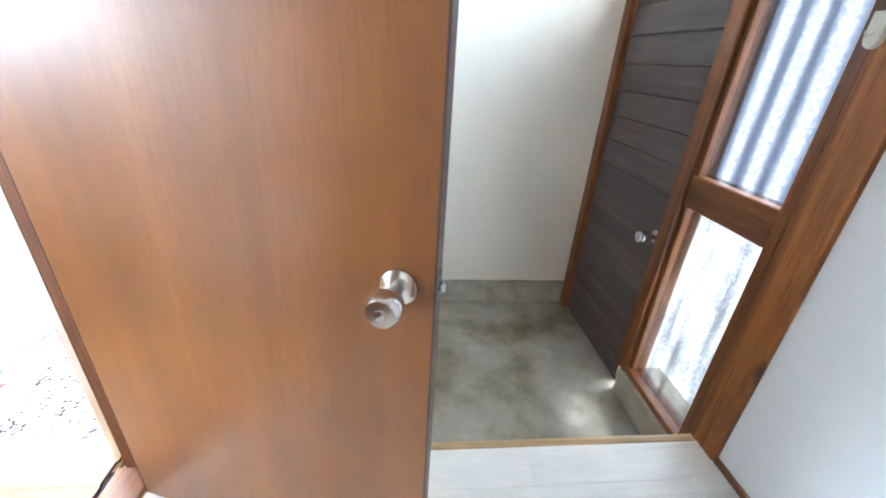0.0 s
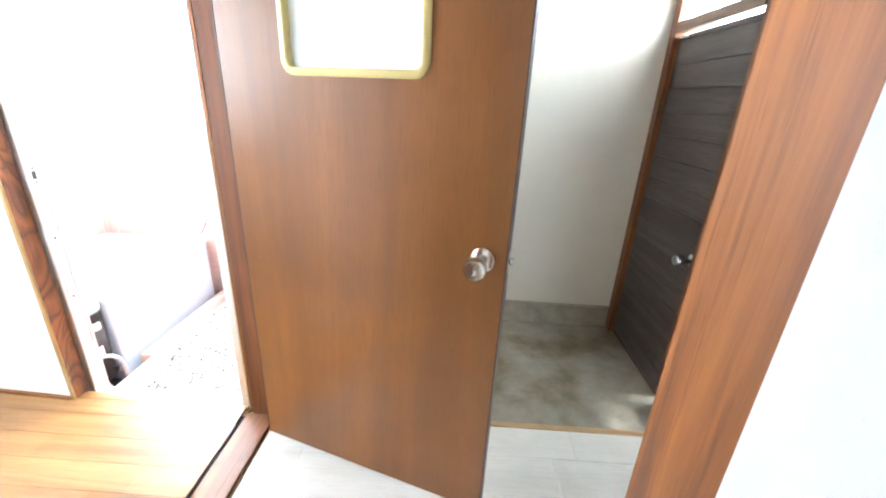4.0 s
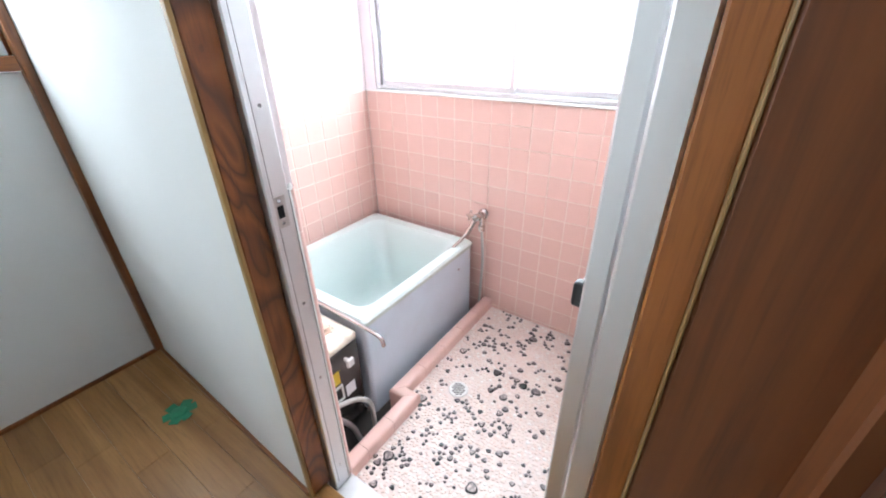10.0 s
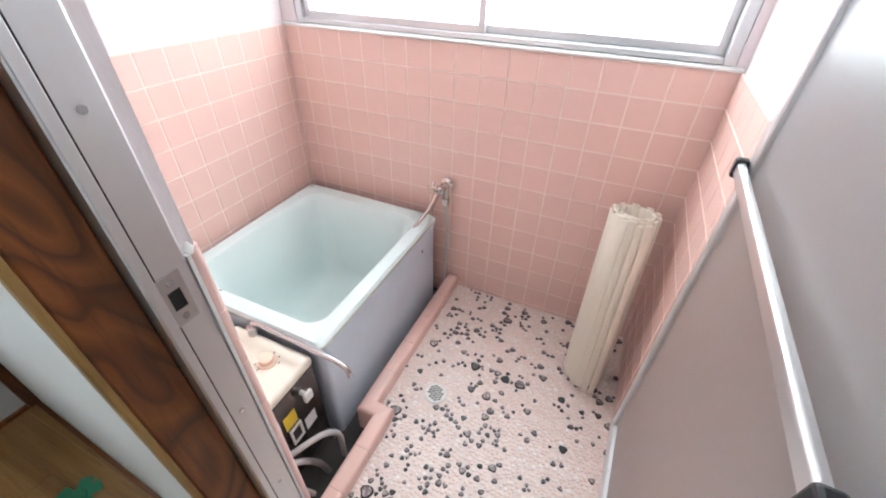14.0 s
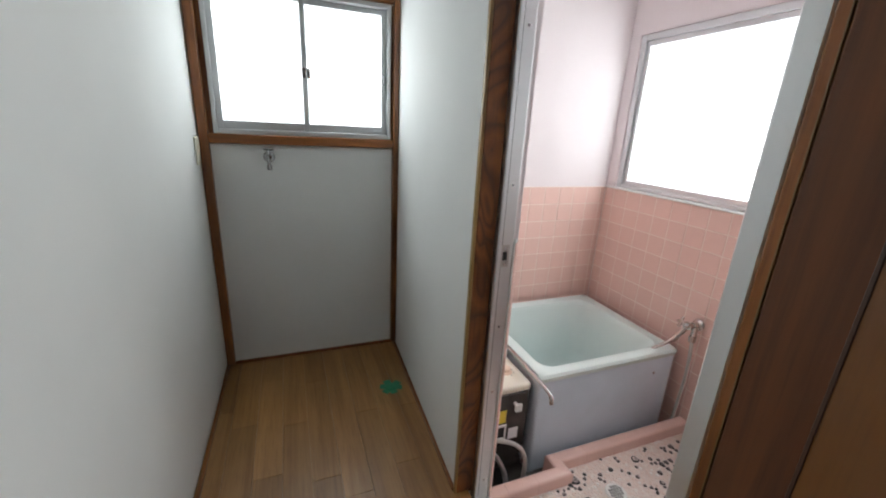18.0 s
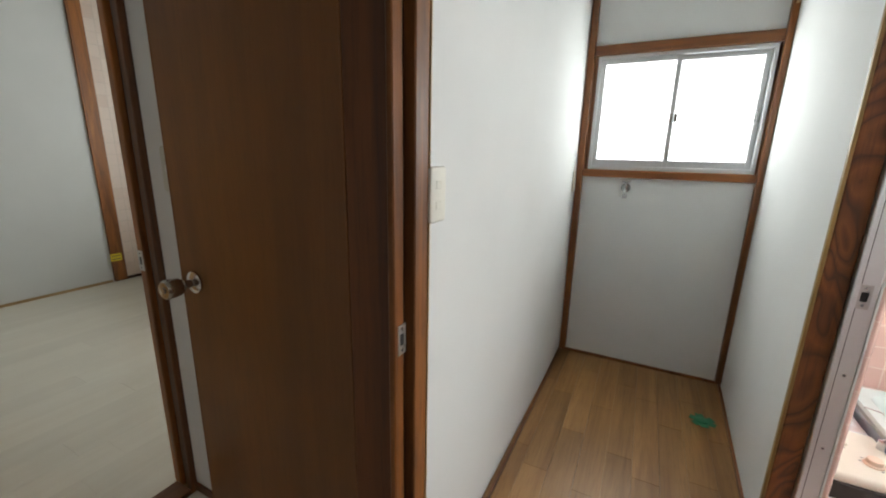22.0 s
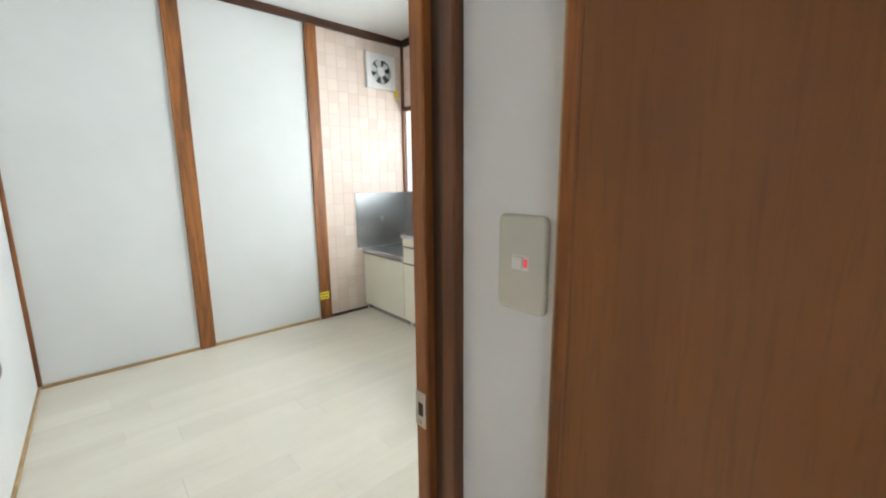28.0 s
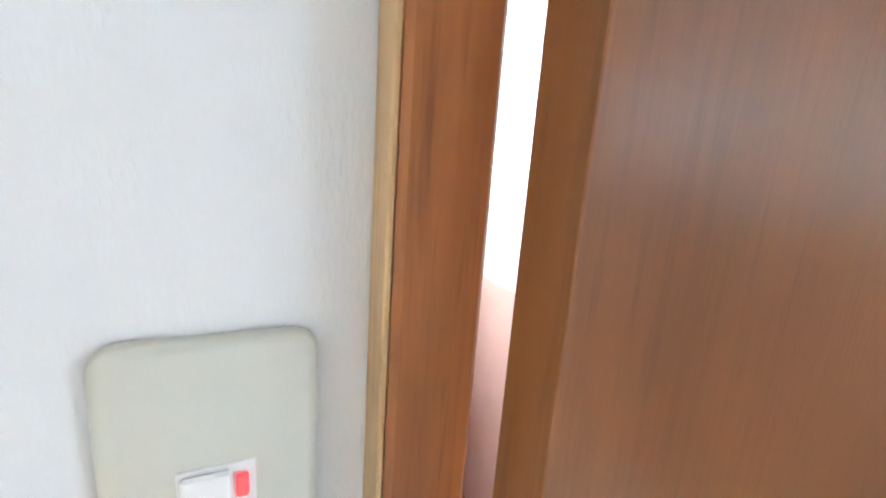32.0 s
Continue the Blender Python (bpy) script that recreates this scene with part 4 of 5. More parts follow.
for lx in (X0 + 0.03, X1 - 0.03):
    for ly in (Y0 + 0.03, Y1 - 0.03):
        part("leg", cyl((lx, ly, GF), (lx, ly, Z0), 0.016, 0.020, 14), CABINET, cab, smooth=True)

sheet = thing("paper_sheet", "blue printed sheet with a house picture lying on the shoe cabinet", "paper", at=pose(0.338, 2.695, Z1 + 0.0015, 0, 0, 88))
def curled(x0, x1, y0, y1, z, n=10):
    bm = bmesh.new()
    g = [[bm.verts.new((x0 + (x1 - x0) * i / n, y0 + (y1 - y0) * j / n,
                        z + 0.012 * max(0.0, (abs(x0 + (x1 - x0) * i / n) / 0.21) - 0.7) * max(0.0, ((y0 + (y1 - y0) * j / n) / -0.148) - 0.1))) for j in range(n + 1)] for i in range(n + 1)]
    for i in range(n):
        for j in range(n):
            bm.faces.new((g[i][j], g[i + 1][j], g[i + 1][j + 1], g[i][j + 1]))
    return bm
part("sheet", curled(-0.21, 0.21, -0.148, 0.148, 0.0), PAPER_WHITE, sheet, "white paper margin")
part("print", curled(-0.198, 0.198, -0.138, 0.138, 0.0008), PAPER_BLUE, sheet, "blue printed field")
for k in range(5):
    part("text_bar", box(-0.175 + k * 0.036, -0.145 + k * 0.036, 0.035, 0.070, 0.0012, 0.0018), PAPER_WHITE, sheet, "white unreadable lettering")
for k in range(7):
    part("text_bar", box(-0.185 + k * 0.022, -0.170 + k * 0.022, -0.085, -0.068, 0.0012, 0.0018), PAPER_WHITE, sheet, "white unreadable lettering")
hb = bmesh.new()
roof = [hb.verts.new(p) for p in ((0.02, 0.02, 0.002), (0.15, 0.02, 0.002), (0.085, 0.10, 0.002))]
hb.faces.new(roof)
part("house_picture", box(0.04, 0.13, -0.075, 0.02, 0.0013, 0.002, bm=hb), INK, sheet, "dark picture of a house")
for px in (0.055, 0.095):
    part("house_window", box(px, px + 0.022, -0.04, 0.0, 0.0021, 0.0024), PAPER_BLUE, sheet)

# entrance door of dark horizontal boards, with its frame and glazing
EX = 1.885
post("post_entrance_far", (EX - 0.045, EX + 0.02, 3.050, 3.112, GF, 1.93), TRIM, "brown frame post of the entrance door", "jamb")
post("post_entrance_mid", (EX - 0.040, EX + 0.05, 2.320, 2.390, -0.112, 1.93), TRIM, "brown frame post between entrance door and glazing", "jamb")
post("post_sidelight", (EX - 0.035, EX + 0.05, 1.782, 1.900, -0.0, 1.93), POST, "broad brown frame post beside the glazing", "jamb")
post("frame_sidelight", (EX - 0.028, EX + 0.05, 1.903, 1.945, -0.079, 1.93), TRIM, "slim brown frame strip beside the glazing", "jamb")
post("frame_sidelight", (EX - 0.020, EX + 0.05, 2.300, 2.320, -0.079, 1.895), POST, "brown bead of the glazing", "jamb")
post("rail_sidelight", (EX - 0.028, EX + 0.05, 1.945, 2.320, 0.724, 0.845), TRIM_Y, "brown rail between the two panes", "jamb")
post("sill_sidelight", (EX - 0.034, EX + 0.05, 1.945, 2.320, -0.112, -0.079), TRIM_Y, "brown sill under the lower pane", "jamb")
post("head_entrance", (EX - 0.045, EX + 0.05, 2.390, 3.050, 1.600, 1.650), TRIM_Y, "brown transom bar over the entrance door", "jamb")
post("head_entrance_top", (EX - 0.045, EX + 0.05, 1.945, 3.050, 1.895, 1.93), TRIM_Y, "brown head of the entrance frame", "jamb")
post("sill_entrance", (EX - 0.012, EX + 0.05, 2.390, 3.050, GF, GF + 0.014), DARK_EDGE, "dark sill of the entrance door", "threshold")
for nm, q, lab in (("window_1", (EX + 0.005, EX + 0.010, 1.945, 2.320, 0.845, 1.895), "tall ribbed obscured pane beside the entrance door"),
                   ("window_2", (EX + 0.005, EX + 0.010, 1.945, 2.320, -0.079, 0.724), "low ribbed obscured pane beside the entrance door"),
                   ("window_3", (EX + 0.005, EX + 0.010, 2.390, 3.050, 1.650, 1.895), "obscured pane over the entrance door")):
    wdw = tagged(part(nm, box(*q), {"window_1": FROST_RIB, "window_2": FROST_LOW, "window_3": FROST}[nm]), lab, "window", "", "structure")
    wdw.visible_shadow = False

ed = thing("entrance_door", "dark brown entrance door of horizontal boards with a glass knob", "door")
part("leaf", box(EX - 0.004, EX + 0.030, 2.392, 3.048, GF + 0.022, 1.585), SIDING, ed)
z, k = GF + 0.024, 0
while z < 1.56:
    part("board", box(EX - 0.016, EX - 0.004, 2.394, 3.046, z, min(z + 0.116, 1.583), 0.003), SIDING, ed)
    z += 0.1185
knob(ed, pose(EX - 0.016, 2.420, 0.545, 0, -90, 0), CHROME)
part("closer_arm", box(EX - 0.03, EX - 0.016, 2.93, 3.03, 1.565, 1.575, 0.002), CHROME, ed)

hook = thing("key_hook", "small cream shield-shaped plastic hook on the frame post", "hook")
bm = bmesh.new()
outline = [(-0.02, 0.04), (0.02, 0.04), (0.02, -0.012)] + [(0.02 * math.cos(radians(a)), -0.012 - 0.026 * math.sin(radians(a))) for a in range(20, 180, 20)] + [(-0.02, -0.012)]
lo = [bm.verts.new((EX - 0.035, 1.897 + u, 1.287 + w)) for u, w in outline]
hi = [bm.verts.new((EX - 0.048, 1.897 + u * 0.9, 1.287 + w * 0.94)) for u, w in outline]
bm.faces.new(lo), bm.faces.new(list(reversed(hi)))
for i in range(len(outline)):
    j = (i + 1) % len(outline)
    bm.faces.new((lo[i], lo[j], hi[j], hi[i]))
part("plate", bm, IVORY, hook)
part("hook", tube(bend([(EX - 0.047, 1.897, 1.282), (EX - 0.062, 1.897, 1.275), (EX - 0.068, 1.897, 1.285)]), 0.003, 8), IVORY, hook, smooth=True)


# ---------------- washroom ----------------
# window of two sliding sashes in a brown frame
post("window_head_washroom", (-1.93, -1.825, 1.045, 1.872, 1.782, 1.834), TRIM_Y, "brown head of the washroom window", "trim")
post("window_sill_washroom", (-1.93, -1.820, 1.045, 1.872, 1.130, 1.172), TRIM_Y, "brown sill of the washroom window", "trim")
post("window_jamb_washroom", (-1.93, -1.851, 1.040, 1.066, 1.172, 1.782), TRIM, "brown side of the washroom window", "trim")
post("window_jamb_washroom", (-1.93, -1.851, 1.862, 1.890, 1.172, 1.782), TRIM, "brown side of the washroom window", "trim")
w5 = new("window_5")
tagged(w5, "sliding aluminium window with two obscured panes", "window", "", "structure")


def sash(y0, y1, x, z0, z1, parent, glass=FROST, w=0.024):
    bm = bmesh.new()
    for q in ((y0, y0 + w, z0, z1), (y1 - w, y1, z0, z1), (y0 + w, y1 - w, z0, z0 + w * 1.5), (y0 + w, y1 - w, z1 - w, z1)):
        box(x - 0.009, x + 0.009, q[0], q[1], q[2], q[3], 0.0015, bm=bm)
    f = part("sash", bm, SASH, parent, "grey aluminium sash")
    part("pane", box(x - 0.002, x + 0.002, y0 + w, y1 - w, z0 + w * 1.5, z1 - w), glass, f, "bright obscured pane").visible_shadow = False
    return f


bm = bmesh.new()
for q in ((1.066, 1.084, 1.172, 1.782), (1.846, 1.862, 1.172, 1.782), (1.084, 1.846, 1.172, 1.194), (1.084, 1.846, 1.762, 1.782)):
    box(-1.905, -1.842, q[0], q[1], q[2], q[3], 0.002, bm=bm)
part("window_frame", bm, SASH, w5, "grey aluminium frame")
sash(1.084, 1.473, -1.862, 1.194, 1.762, w5)
sash(1.450, 1.846, -1.886, 1.194, 1.762, w5)
for yy, xx in ((1.458, -1.850), (1.480, -1.874), (1.826, -1.874)):
    part("catch", box(xx, xx + 0.014, yy - 0.008, yy + 0.008, 1.43, 1.475, 0.003), CHROME, w5)

TAP_DARK = metal("dim_tap_chrome", (0.36, 0.36, 0.36), 0.12)
wt = thing("washing_machine_tap", "small chrome wall tap under the washroom window", "tap", at=Matrix.Translation((-1.85, 1.284, 1.080)) @ Matrix.Scale(0.76, 4) @ Matrix.Translation((1.85, -1.284, -1.080)))
part("rose", lathe([(0.034, 0), (0.034, 0.004), (0.028, 0.010), (0.018, 0.014)], 24, m=pose(-1.85, 1.284, 1.072, 0, 90, 0)), TAP_DARK, wt, smooth=True)
part("body", lathe([(0.016, 0.010), (0.020, 0.016), (0.023, 0.028), (0.023, 0.044), (0.018, 0.054), (0.004, 0.057)], 22, m=pose(-1.85, 1.284, 1.072, 0, 90, 0)), TAP_DARK, wt, smooth=True)
part("spout", tube(bend([(-1.815, 1.284, 1.066), (-1.797, 1.284, 1.058), (-1.788, 1.284, 1.040), (-1.788, 1.284, 1.012)]), 0.0115), TAP_DARK, wt, smooth=True)
part("spout_nut", cyl((-1.788, 1.284, 1.022), (-1.788, 1.284, 0.998), 0.0155, 0.0145, 8), TAP_DARK, wt)
part("valve", lathe([(0.015, 0.0), (0.016, 0.010), (0.010, 0.020), (0.007, 0.026), (0.007, 0.034)], 18, m=pose(-1.812, 1.284, 1.084)), TAP_DARK, wt, smooth=True)
part("handle", box(-1.819, -1.805, 1.254, 1.314, 1.112, 1.124, 0.005, seg=3), TAP_DARK, wt, "chrome T-handle", smooth=True)

# green tape over the drain hole in the floor
tape = thing("green_tape", "crossed green tape strips stuck over a hole in the floor", "tape", at=pose(-1.418, 1.772, 0.0022, 0, 0, 10) @ Matrix.Scale(0.74, 4))
for k, a in enumerate((0, 62, 118)):
    bm = box(-0.075, 0.075, -0.024, 0.024, 0.0003 * k, 0.0003 * k + 0.0006)
    bmesh.ops.transform(bm, matrix=pose(0.004 * k, 0.003 * k, 0, 0, 0, a), verts=bm.verts[:])
    part("strip", bm, GREEN_TAPE, tape)
part("bulge", lathe([(0.036, 0.0012), (0.034, 0.004), (0.022, 0.006), (0.004, 0.0066)], 20), GREEN_TAPE, tape, smooth=True)


def wall_plate(name, label, m, rockers, lamp=False, tall=0.116, plastic=IVORY):
    """A switch plate; local x across, local y up, local z out of the wall."""
    t = thing(name, label, "switch", at=m)
    bm = bmesh.new()
    rings = []
    for inset, z in ((0.0, 0.0), (0.0, 0.0035), (0.0012, 0.0055), (0.004, 0.0065)):
        rings.append([bm.verts.new((px, py, z)) for px, py in rounded(-0.0345 + inset, 0.0345 - inset, -tall / 2 + inset, tall / 2 - inset, 0.009 - inset)])
    for a, c in zip(rings, rings[1:]):
        for i in range(len(a)):
            bm.faces.new((a[i], a[(i + 1) % len(a)], c[(i + 1) % len(a)], c[i]))
    bm.faces.new(rings[-1])
    part("plate", bm, plastic, t, "ivory plastic plate", smooth=True)
    for cy, w, h in rockers:
        r = part("switch_frame", box(-0.0125, 0.0125, cy - h / 2 - 0.0015, cy + h / 2 + 0.0015, 0.0062, 0.0072, 0.0004), WHITE_PL if lamp else plastic, t)
        part("rocker", box(-w / 2, w / 2 - (0.006 if lamp else 0), cy - h / 2, cy + h / 2, 0.0073, 0.0100 if lamp else 0.0082, 0.001 if lamp else 0.0004), WHITE_PL if lamp else plastic, t, "white rocker" if lamp else "ivory rocker")
        if lamp:
            part("pilot_lamp", box(w / 2 - 0.0052, w / 2 - 0.0008, cy - h / 2 + 0.003, cy + h / 2 - 0.0025, 0.0073, 0.0095, 0.0010, seg=2), RED_LAMP, t, "glowing red pilot lamp")
    return t


wall_plate("light_switch", "ivory light switch with a glowing red pilot lamp", pose(-0.0275, 0.1435, 1.180, 90, 0, 90) @ Matrix.Scale(1.14, 4), [(0.002, 0.022, 0.015)], lamp=True, plastic=OLD_IVORY)
wall_plate("light_switch", "ivory double light switch on the washroom wall", pose(-0.099, 0.9843, 1.156, 90, 0, 179.3), [(0.022, 0.021, 0.016), (-0.022, 0.021, 0.016)], tall=0.120, plastic=PALE_PL)
wall_plate("wall_socket", "ivory socket plate near the washroom window", pose(-1.765, 1.0060, 1.10, 90, 0, 179.3), [(0.0, 0.021, 0.040)])

# ---------------- bathroom ----------------
TX0, TX1, TY0, TY1, TZ = -1.738, -1.014, 2.350, 3.196, 0.210
tub = thing("bathtub", "deep pale turquoise enamelled bathtub with grey side panels", "bathtub")


bm = bmesh.new()
loops = [(0.000, 0.020, -0.035), (-0.004, 0.022, -0.012), (0.004, 0.028, 0.0), (0.030, 0.045, 0.001), (0.058, 0.070, -0.004), (0.075, 0.085, -0.035), (0.104, 0.100, -0.33), (0.114, 0.108, -0.40), (0.132, 0.115, -0.445), (0.165, 0.120, -0.472), (0.215, 0.120, -0.483)]
rings = []
for inset, r, dz in loops:
    rings.append([bm.verts.new((px, py, TZ + dz)) for px, py in rounded(TX0 + inset, TX1 - inset, TY0 + inset, TY1 - inset, r)])
for a, c in zip(rings, rings[1:]):
    for i in range(len(a)):
        bm.faces.new((a[i], a[(i + 1) % len(a)], c[(i + 1) % len(a)], c[i]))
bm.faces.new(rings[-1])
part("basin", bm, TUB, tub, "pale turquoise enamel basin", smooth=True)
part("side_panel", box(TX1 - 0.022, TX1 - 0.006, TY0 + 0.022, TY1 - 0.01, -0.33, TZ - 0.026, 0.002), TUB_SIDE, tub, "greyish white side panel")
part("side_panel", box(TX0 + 0.02, TX1 - 0.024, TY0 + 0.006, TY0 + 0.020, -0.33, TZ - 0.026, 0.002), TUB_SIDE, tub, "greyish white side panel")
part("side_panel", box(TX0 + 0.006, TX0 + 0.018, TY0 + 0.022, TY1 - 0.01, -0.33, TZ - 0.026, 0.002), TUB_SIDE, tub, "greyish white side panel")
part("corner_post", cyl((TX1 - 0.022, TY0 + 0.022, -0.33), (TX1 - 0.022, TY0 + 0.022, TZ - 0.03), 0.016, seg=14), TUB_SIDE, tub, smooth=True)
part("drain_plug_mark", cyl((TX1 - 0.006, 3.06, 0.09), (TX1 - 0.003, 3.06, 0.09), 0.006, seg=12), CHROME, tub, smooth=True)
part("plug_chain", tube([(-1.52, 2.349 + 0.0, 0.212), (-1.50, 2.40, 0.2115), (-1.47, 2.425, 0.17)], 0.002, 6), CHROME, tub)

# bath heater between tub and wall
HX0, HX1, HY0, HY1, HZ = -1.735, -1.045, 2.045, 2.330, 0.150
heat = thing("bath_heater", "bath water heater with dark metal casing and cream control panel", "heater")
CASE = paint("dark_enamel_casing", (0.035, 0.030, 0.028), 0.18, 0.2)
part("casing", box(HX0, HX1, HY0, HY1, -0.28, HZ - 0.02, 0.006), CASE, heat, "dark metal casing")
part("control_panel", box(-1.365, HX1 + 0.006, HY0 - 0.004, HY1 + 0.002, HZ - 0.02, HZ + 0.020, 0.016, seg=3), CREAM_PL, heat, "cream control panel", smooth=True)
cover = part("cover", box(HX0 + 0.01, -1.372, HY0 - 0.004, HY1 - 0.004, HZ - 0.02, HZ + 0.012, 0.012, seg=3), ALU, heat, "grey metal cover")
lab = part("label_sheet", box(-1.66, -1.42, HY0 + 0.06, HY1 - 0.03, HZ + 0.0122, HZ + 0.0130), PAPER_WHITE, heat, "white label with printed instructions")
rr = random.Random(4)
for r in range(17):
    for k in range(3):
        w = rr.uniform(0.04, 0.070)
        part("text_bar", box(-1.65 + 0.078 * k, -1.65 + 0.078 * k + w, HY1 - 0.0440 - 0.0098 * r, HY1 - 0.0415 - 0.0098 * r, HZ + 0.0131, HZ + 0.0134), PINK_INK if k == 2 and r > 7 else PALE_INK, lab)
for (kx, ky, r, hh, tone) in ((-1.150, 2.255, 0.024, 0.022, PEACH), (-1.235, 2.165, 0.022, 0.020, PEACH), (-1.18, 2.085, 0.030, 0.018, CREAM_PL)):
    kn = part("dial", lathe([(r + 0.006, 0.0), (r + 0.005, 0.005), (r, 0.006), (r * 0.92, hh), (r * 0.6, hh + 0.002), (0.003, hh + 0.002)], 22, m=pose(kx, ky, HZ + 0.020)), tone, heat, "round plastic dial", smooth=True)
    for j in range(7):
        a = radians(20 + 40 * j)
        part("dial_mark", box(kx + (r + 0.012) * math.cos(a) - 0.0015, kx + (r + 0.012) * math.cos(a) + 0.0015, ky + (r + 0.012) * math.sin(a) - 0.004, ky + (r + 0.012) * math.sin(a) + 0.004, HZ + 0.0201, HZ + 0.0206), INK, heat)
part("lever", box(-1.285, -1.225, 2.195, 2.207, HZ + 0.020, HZ + 0.036, 0.004), CREAM_PL, heat)
part("igniter", box(-1.10, -1.045, 2.07, 2.115, HZ + 0.018, HZ + 0.045, 0.008, seg=2), CREAM_PL, heat)
part("warning_label", box(HX1 + 0.0005, HX1 + 0.0012, 2.165, 2.215, -0.02, 0.045), YELLOW, heat, "yellow warning label")
part("data_label", box(HX1 + 0.0005, HX1 + 0.0012, 2.105, 2.150, 0.015, 0.060), PAPER_WHITE, heat, "white data label")
part("data_label", box(HX1 + 0.0005, HX1 + 0.0012, 2.235, 2.285, -0.12, -0.06), PAPER_WHITE, heat, "white data label")
bm = bmesh.new()
for q in ((2.170, 2.178, -0.11, -0.03), (2.212, 2.220, -0.11, -0.03), (2.178, 2.212, -0.11, -0.10), (2.178, 2.212, -0.04, -0.03)):
    box(HX1 + 0.001, HX1 + 0.006, q[0], q[1], q[2], q[3], bm=bm)
part("peep_window_frame", bm, WHITE_PL, heat, "white sight-glass frame")
part("peep_window", box(HX1 + 0.0005, HX1 + 0.002, 2.178, 2.212, -0.10, -0.04), BLACK, heat, "dark sight glass")
ck = part("drain_cock", cyl((HX1, 2.255, 0.075), (HX1 + 0.028, 2.255, 0.075), 0.008), WHITE_PL, heat, "white plastic cock", smooth=True)
part("handle", box(HX1 + 0.020, HX1 + 0.034, 2.240, 2.275, 0.050, 0.088, 0.005, seg=2), WHITE_PL, ck)
part("swing_spout", tube(bend([(-1.275, 2.328, HZ + 0.03), (-1.275, 2.328, HZ + 0.060), (-1.262, 2.328, HZ + 0.072), (-1.20, 2.328, HZ + 0.073), (-1.05, 2.326, HZ + 0.068), (-0.925, 2.323, HZ + 0.062), (-0.893, 2.321, HZ + 0.050), (-0.884, 2.320, HZ + 0.024)], 6), 0.008, 12), CHROME, heat, "chrome swing spout", smooth=True)
part("spout_nut", cyl((-1.275, 2.322, HZ + 0.018), (-1.275, 2.322, HZ + 0.052), 0.018, 0.016, 8), CHROME, heat)
part("shower_hose", tube(bend([(-1.075, 2.092, HZ + 0.02), (-1.035, 2.085, HZ - 0.03), (-1.015, 2.090, -0.06), (-1.005, 2.095, -0.20), (-0.98, 2.13, -0.33)]), 0.009), CREAM_PL, heat, "beige hose", smooth=True)
part("hose", tube(bend([(HX1 - 0.01, 2.075, -0.10), (-1.00, 2.14, -0.06), (-0.965, 2.23, -0.08), (-0.955, 2.28, -0.16), (-0.965, 2.29, -0.335)]), 0.010), RUBBER, heat, "grey hose", smooth=True)
part("corrugated_pipe", tube(bend([(HX1 - 0.01, 2.09, -0.16), (-1.01, 2.14, -0.14), (-0.985, 2.19, -0.22), (-0.975, 2.21, -0.31)]), 0.011), ALU, heat, "corrugated metal pipe", smooth=True)
part("valve", cyl((-1.02, 2.285, -0.20), (-0.98, 2.285, -0.20), 0.013, seg=12), CHROME, heat, smooth=True)
part("duct", box(-1.79, -1.70, 2.15, 2.345, 0.12, 0.20, 0.008), BLACK, heat, "black flue stub")

# low tiled kerb round the pit of tub and heater
kerb = tagged(part("kerb", box(-1.0, -0.99, 3.2, 3.21, -0.33, -0.32), GROUT), "low pink tiled kerb in front of the tub", "kerb", "", "structure")


def kerb_path(nodes, wide=0.060, z0=-0.33, z1=-0.192, r=0.014, tile=0.16):
    """Rounded pink kerb tiles along a right-angled path, mitred at its corners."""
    half = wide / 2
    prof = [(-half, z0)] + [(-half + r - r * math.cos(radians(30 * i)), z1 - r + r * math.sin(radians(30 * i))) for i in range(4)]
    prof += [(-u, z) for u, z in reversed(prof)]
    pts = [Vector(p) for p in nodes]
    ways = [(q - p).normalized() for p, q in zip(pts, pts[1:])]
    sides = [Vector((-w.y, w.x)) for w in ways]
    cross = [sides[0]] + [a + c for a, c in zip(sides, sides[1:])] + [sides[-1]]
    for k, (p, q) in enumerate(zip(pts, pts[1:])):
        n = max(1, round((q - p).length / tile))
        for i in range(n):
            ends = []
            for f, shift in ((i / n, 0.0006), ((i + 1) / n, -0.0006)):
                mid = p.lerp(q, f) + ways[k] * shift
                way = cross[k] if f == 0 else cross[k + 1] if f == 1 else sides[k]
                ends.append([(mid.x + way.x * u, mid.y + way.y * u, z) for u, z in prof])
            bm = bmesh.new()
            a, c = [[bm.verts.new(v) for v in ring] for ring in ends]
            for j in range(len(prof)):
                jj = (j + 1) % len(prof)
                bm.faces.new((a[j], a[jj], c[jj], c[j]))
            bm.faces.new(a), bm.faces.new(list(reversed(c)))
            part("kerb_tile", bm, PINK, kerb, smooth=True)


kerb_path([(-0.944, 3.274), (-0.944, 2.436), (-0.872, 2.436), (-0.872, 1.990)])

# tap on the tiled wall over the tub
bt = thing("bath_tap", "chrome wall tap with a hanging hose over the bathtub", "tap")
TAP_CHROME = metal("worn_tap_chrome", (0.60, 0.57, 0.54), 0.16)
part("rose", lathe([(0.030, 0), (0.030, 0.005), (0.022, 0.011), (0.015, 0.016)], 20, m=pose(-0.990, 3.267, 0.350, 90, 0, 0)), TAP_CHROME, bt, smooth=True)
part("body", cyl((-0.990, 3.263, 0.350), (-0.990, 3.188, 0.350), 0.0155), TAP_CHROME, bt, smooth=True)
part("collar", cyl((-0.990, 3.235, 0.350), (-0.990, 3.219, 0.350), 0.0205, seg=8), TAP_CHROME, bt)
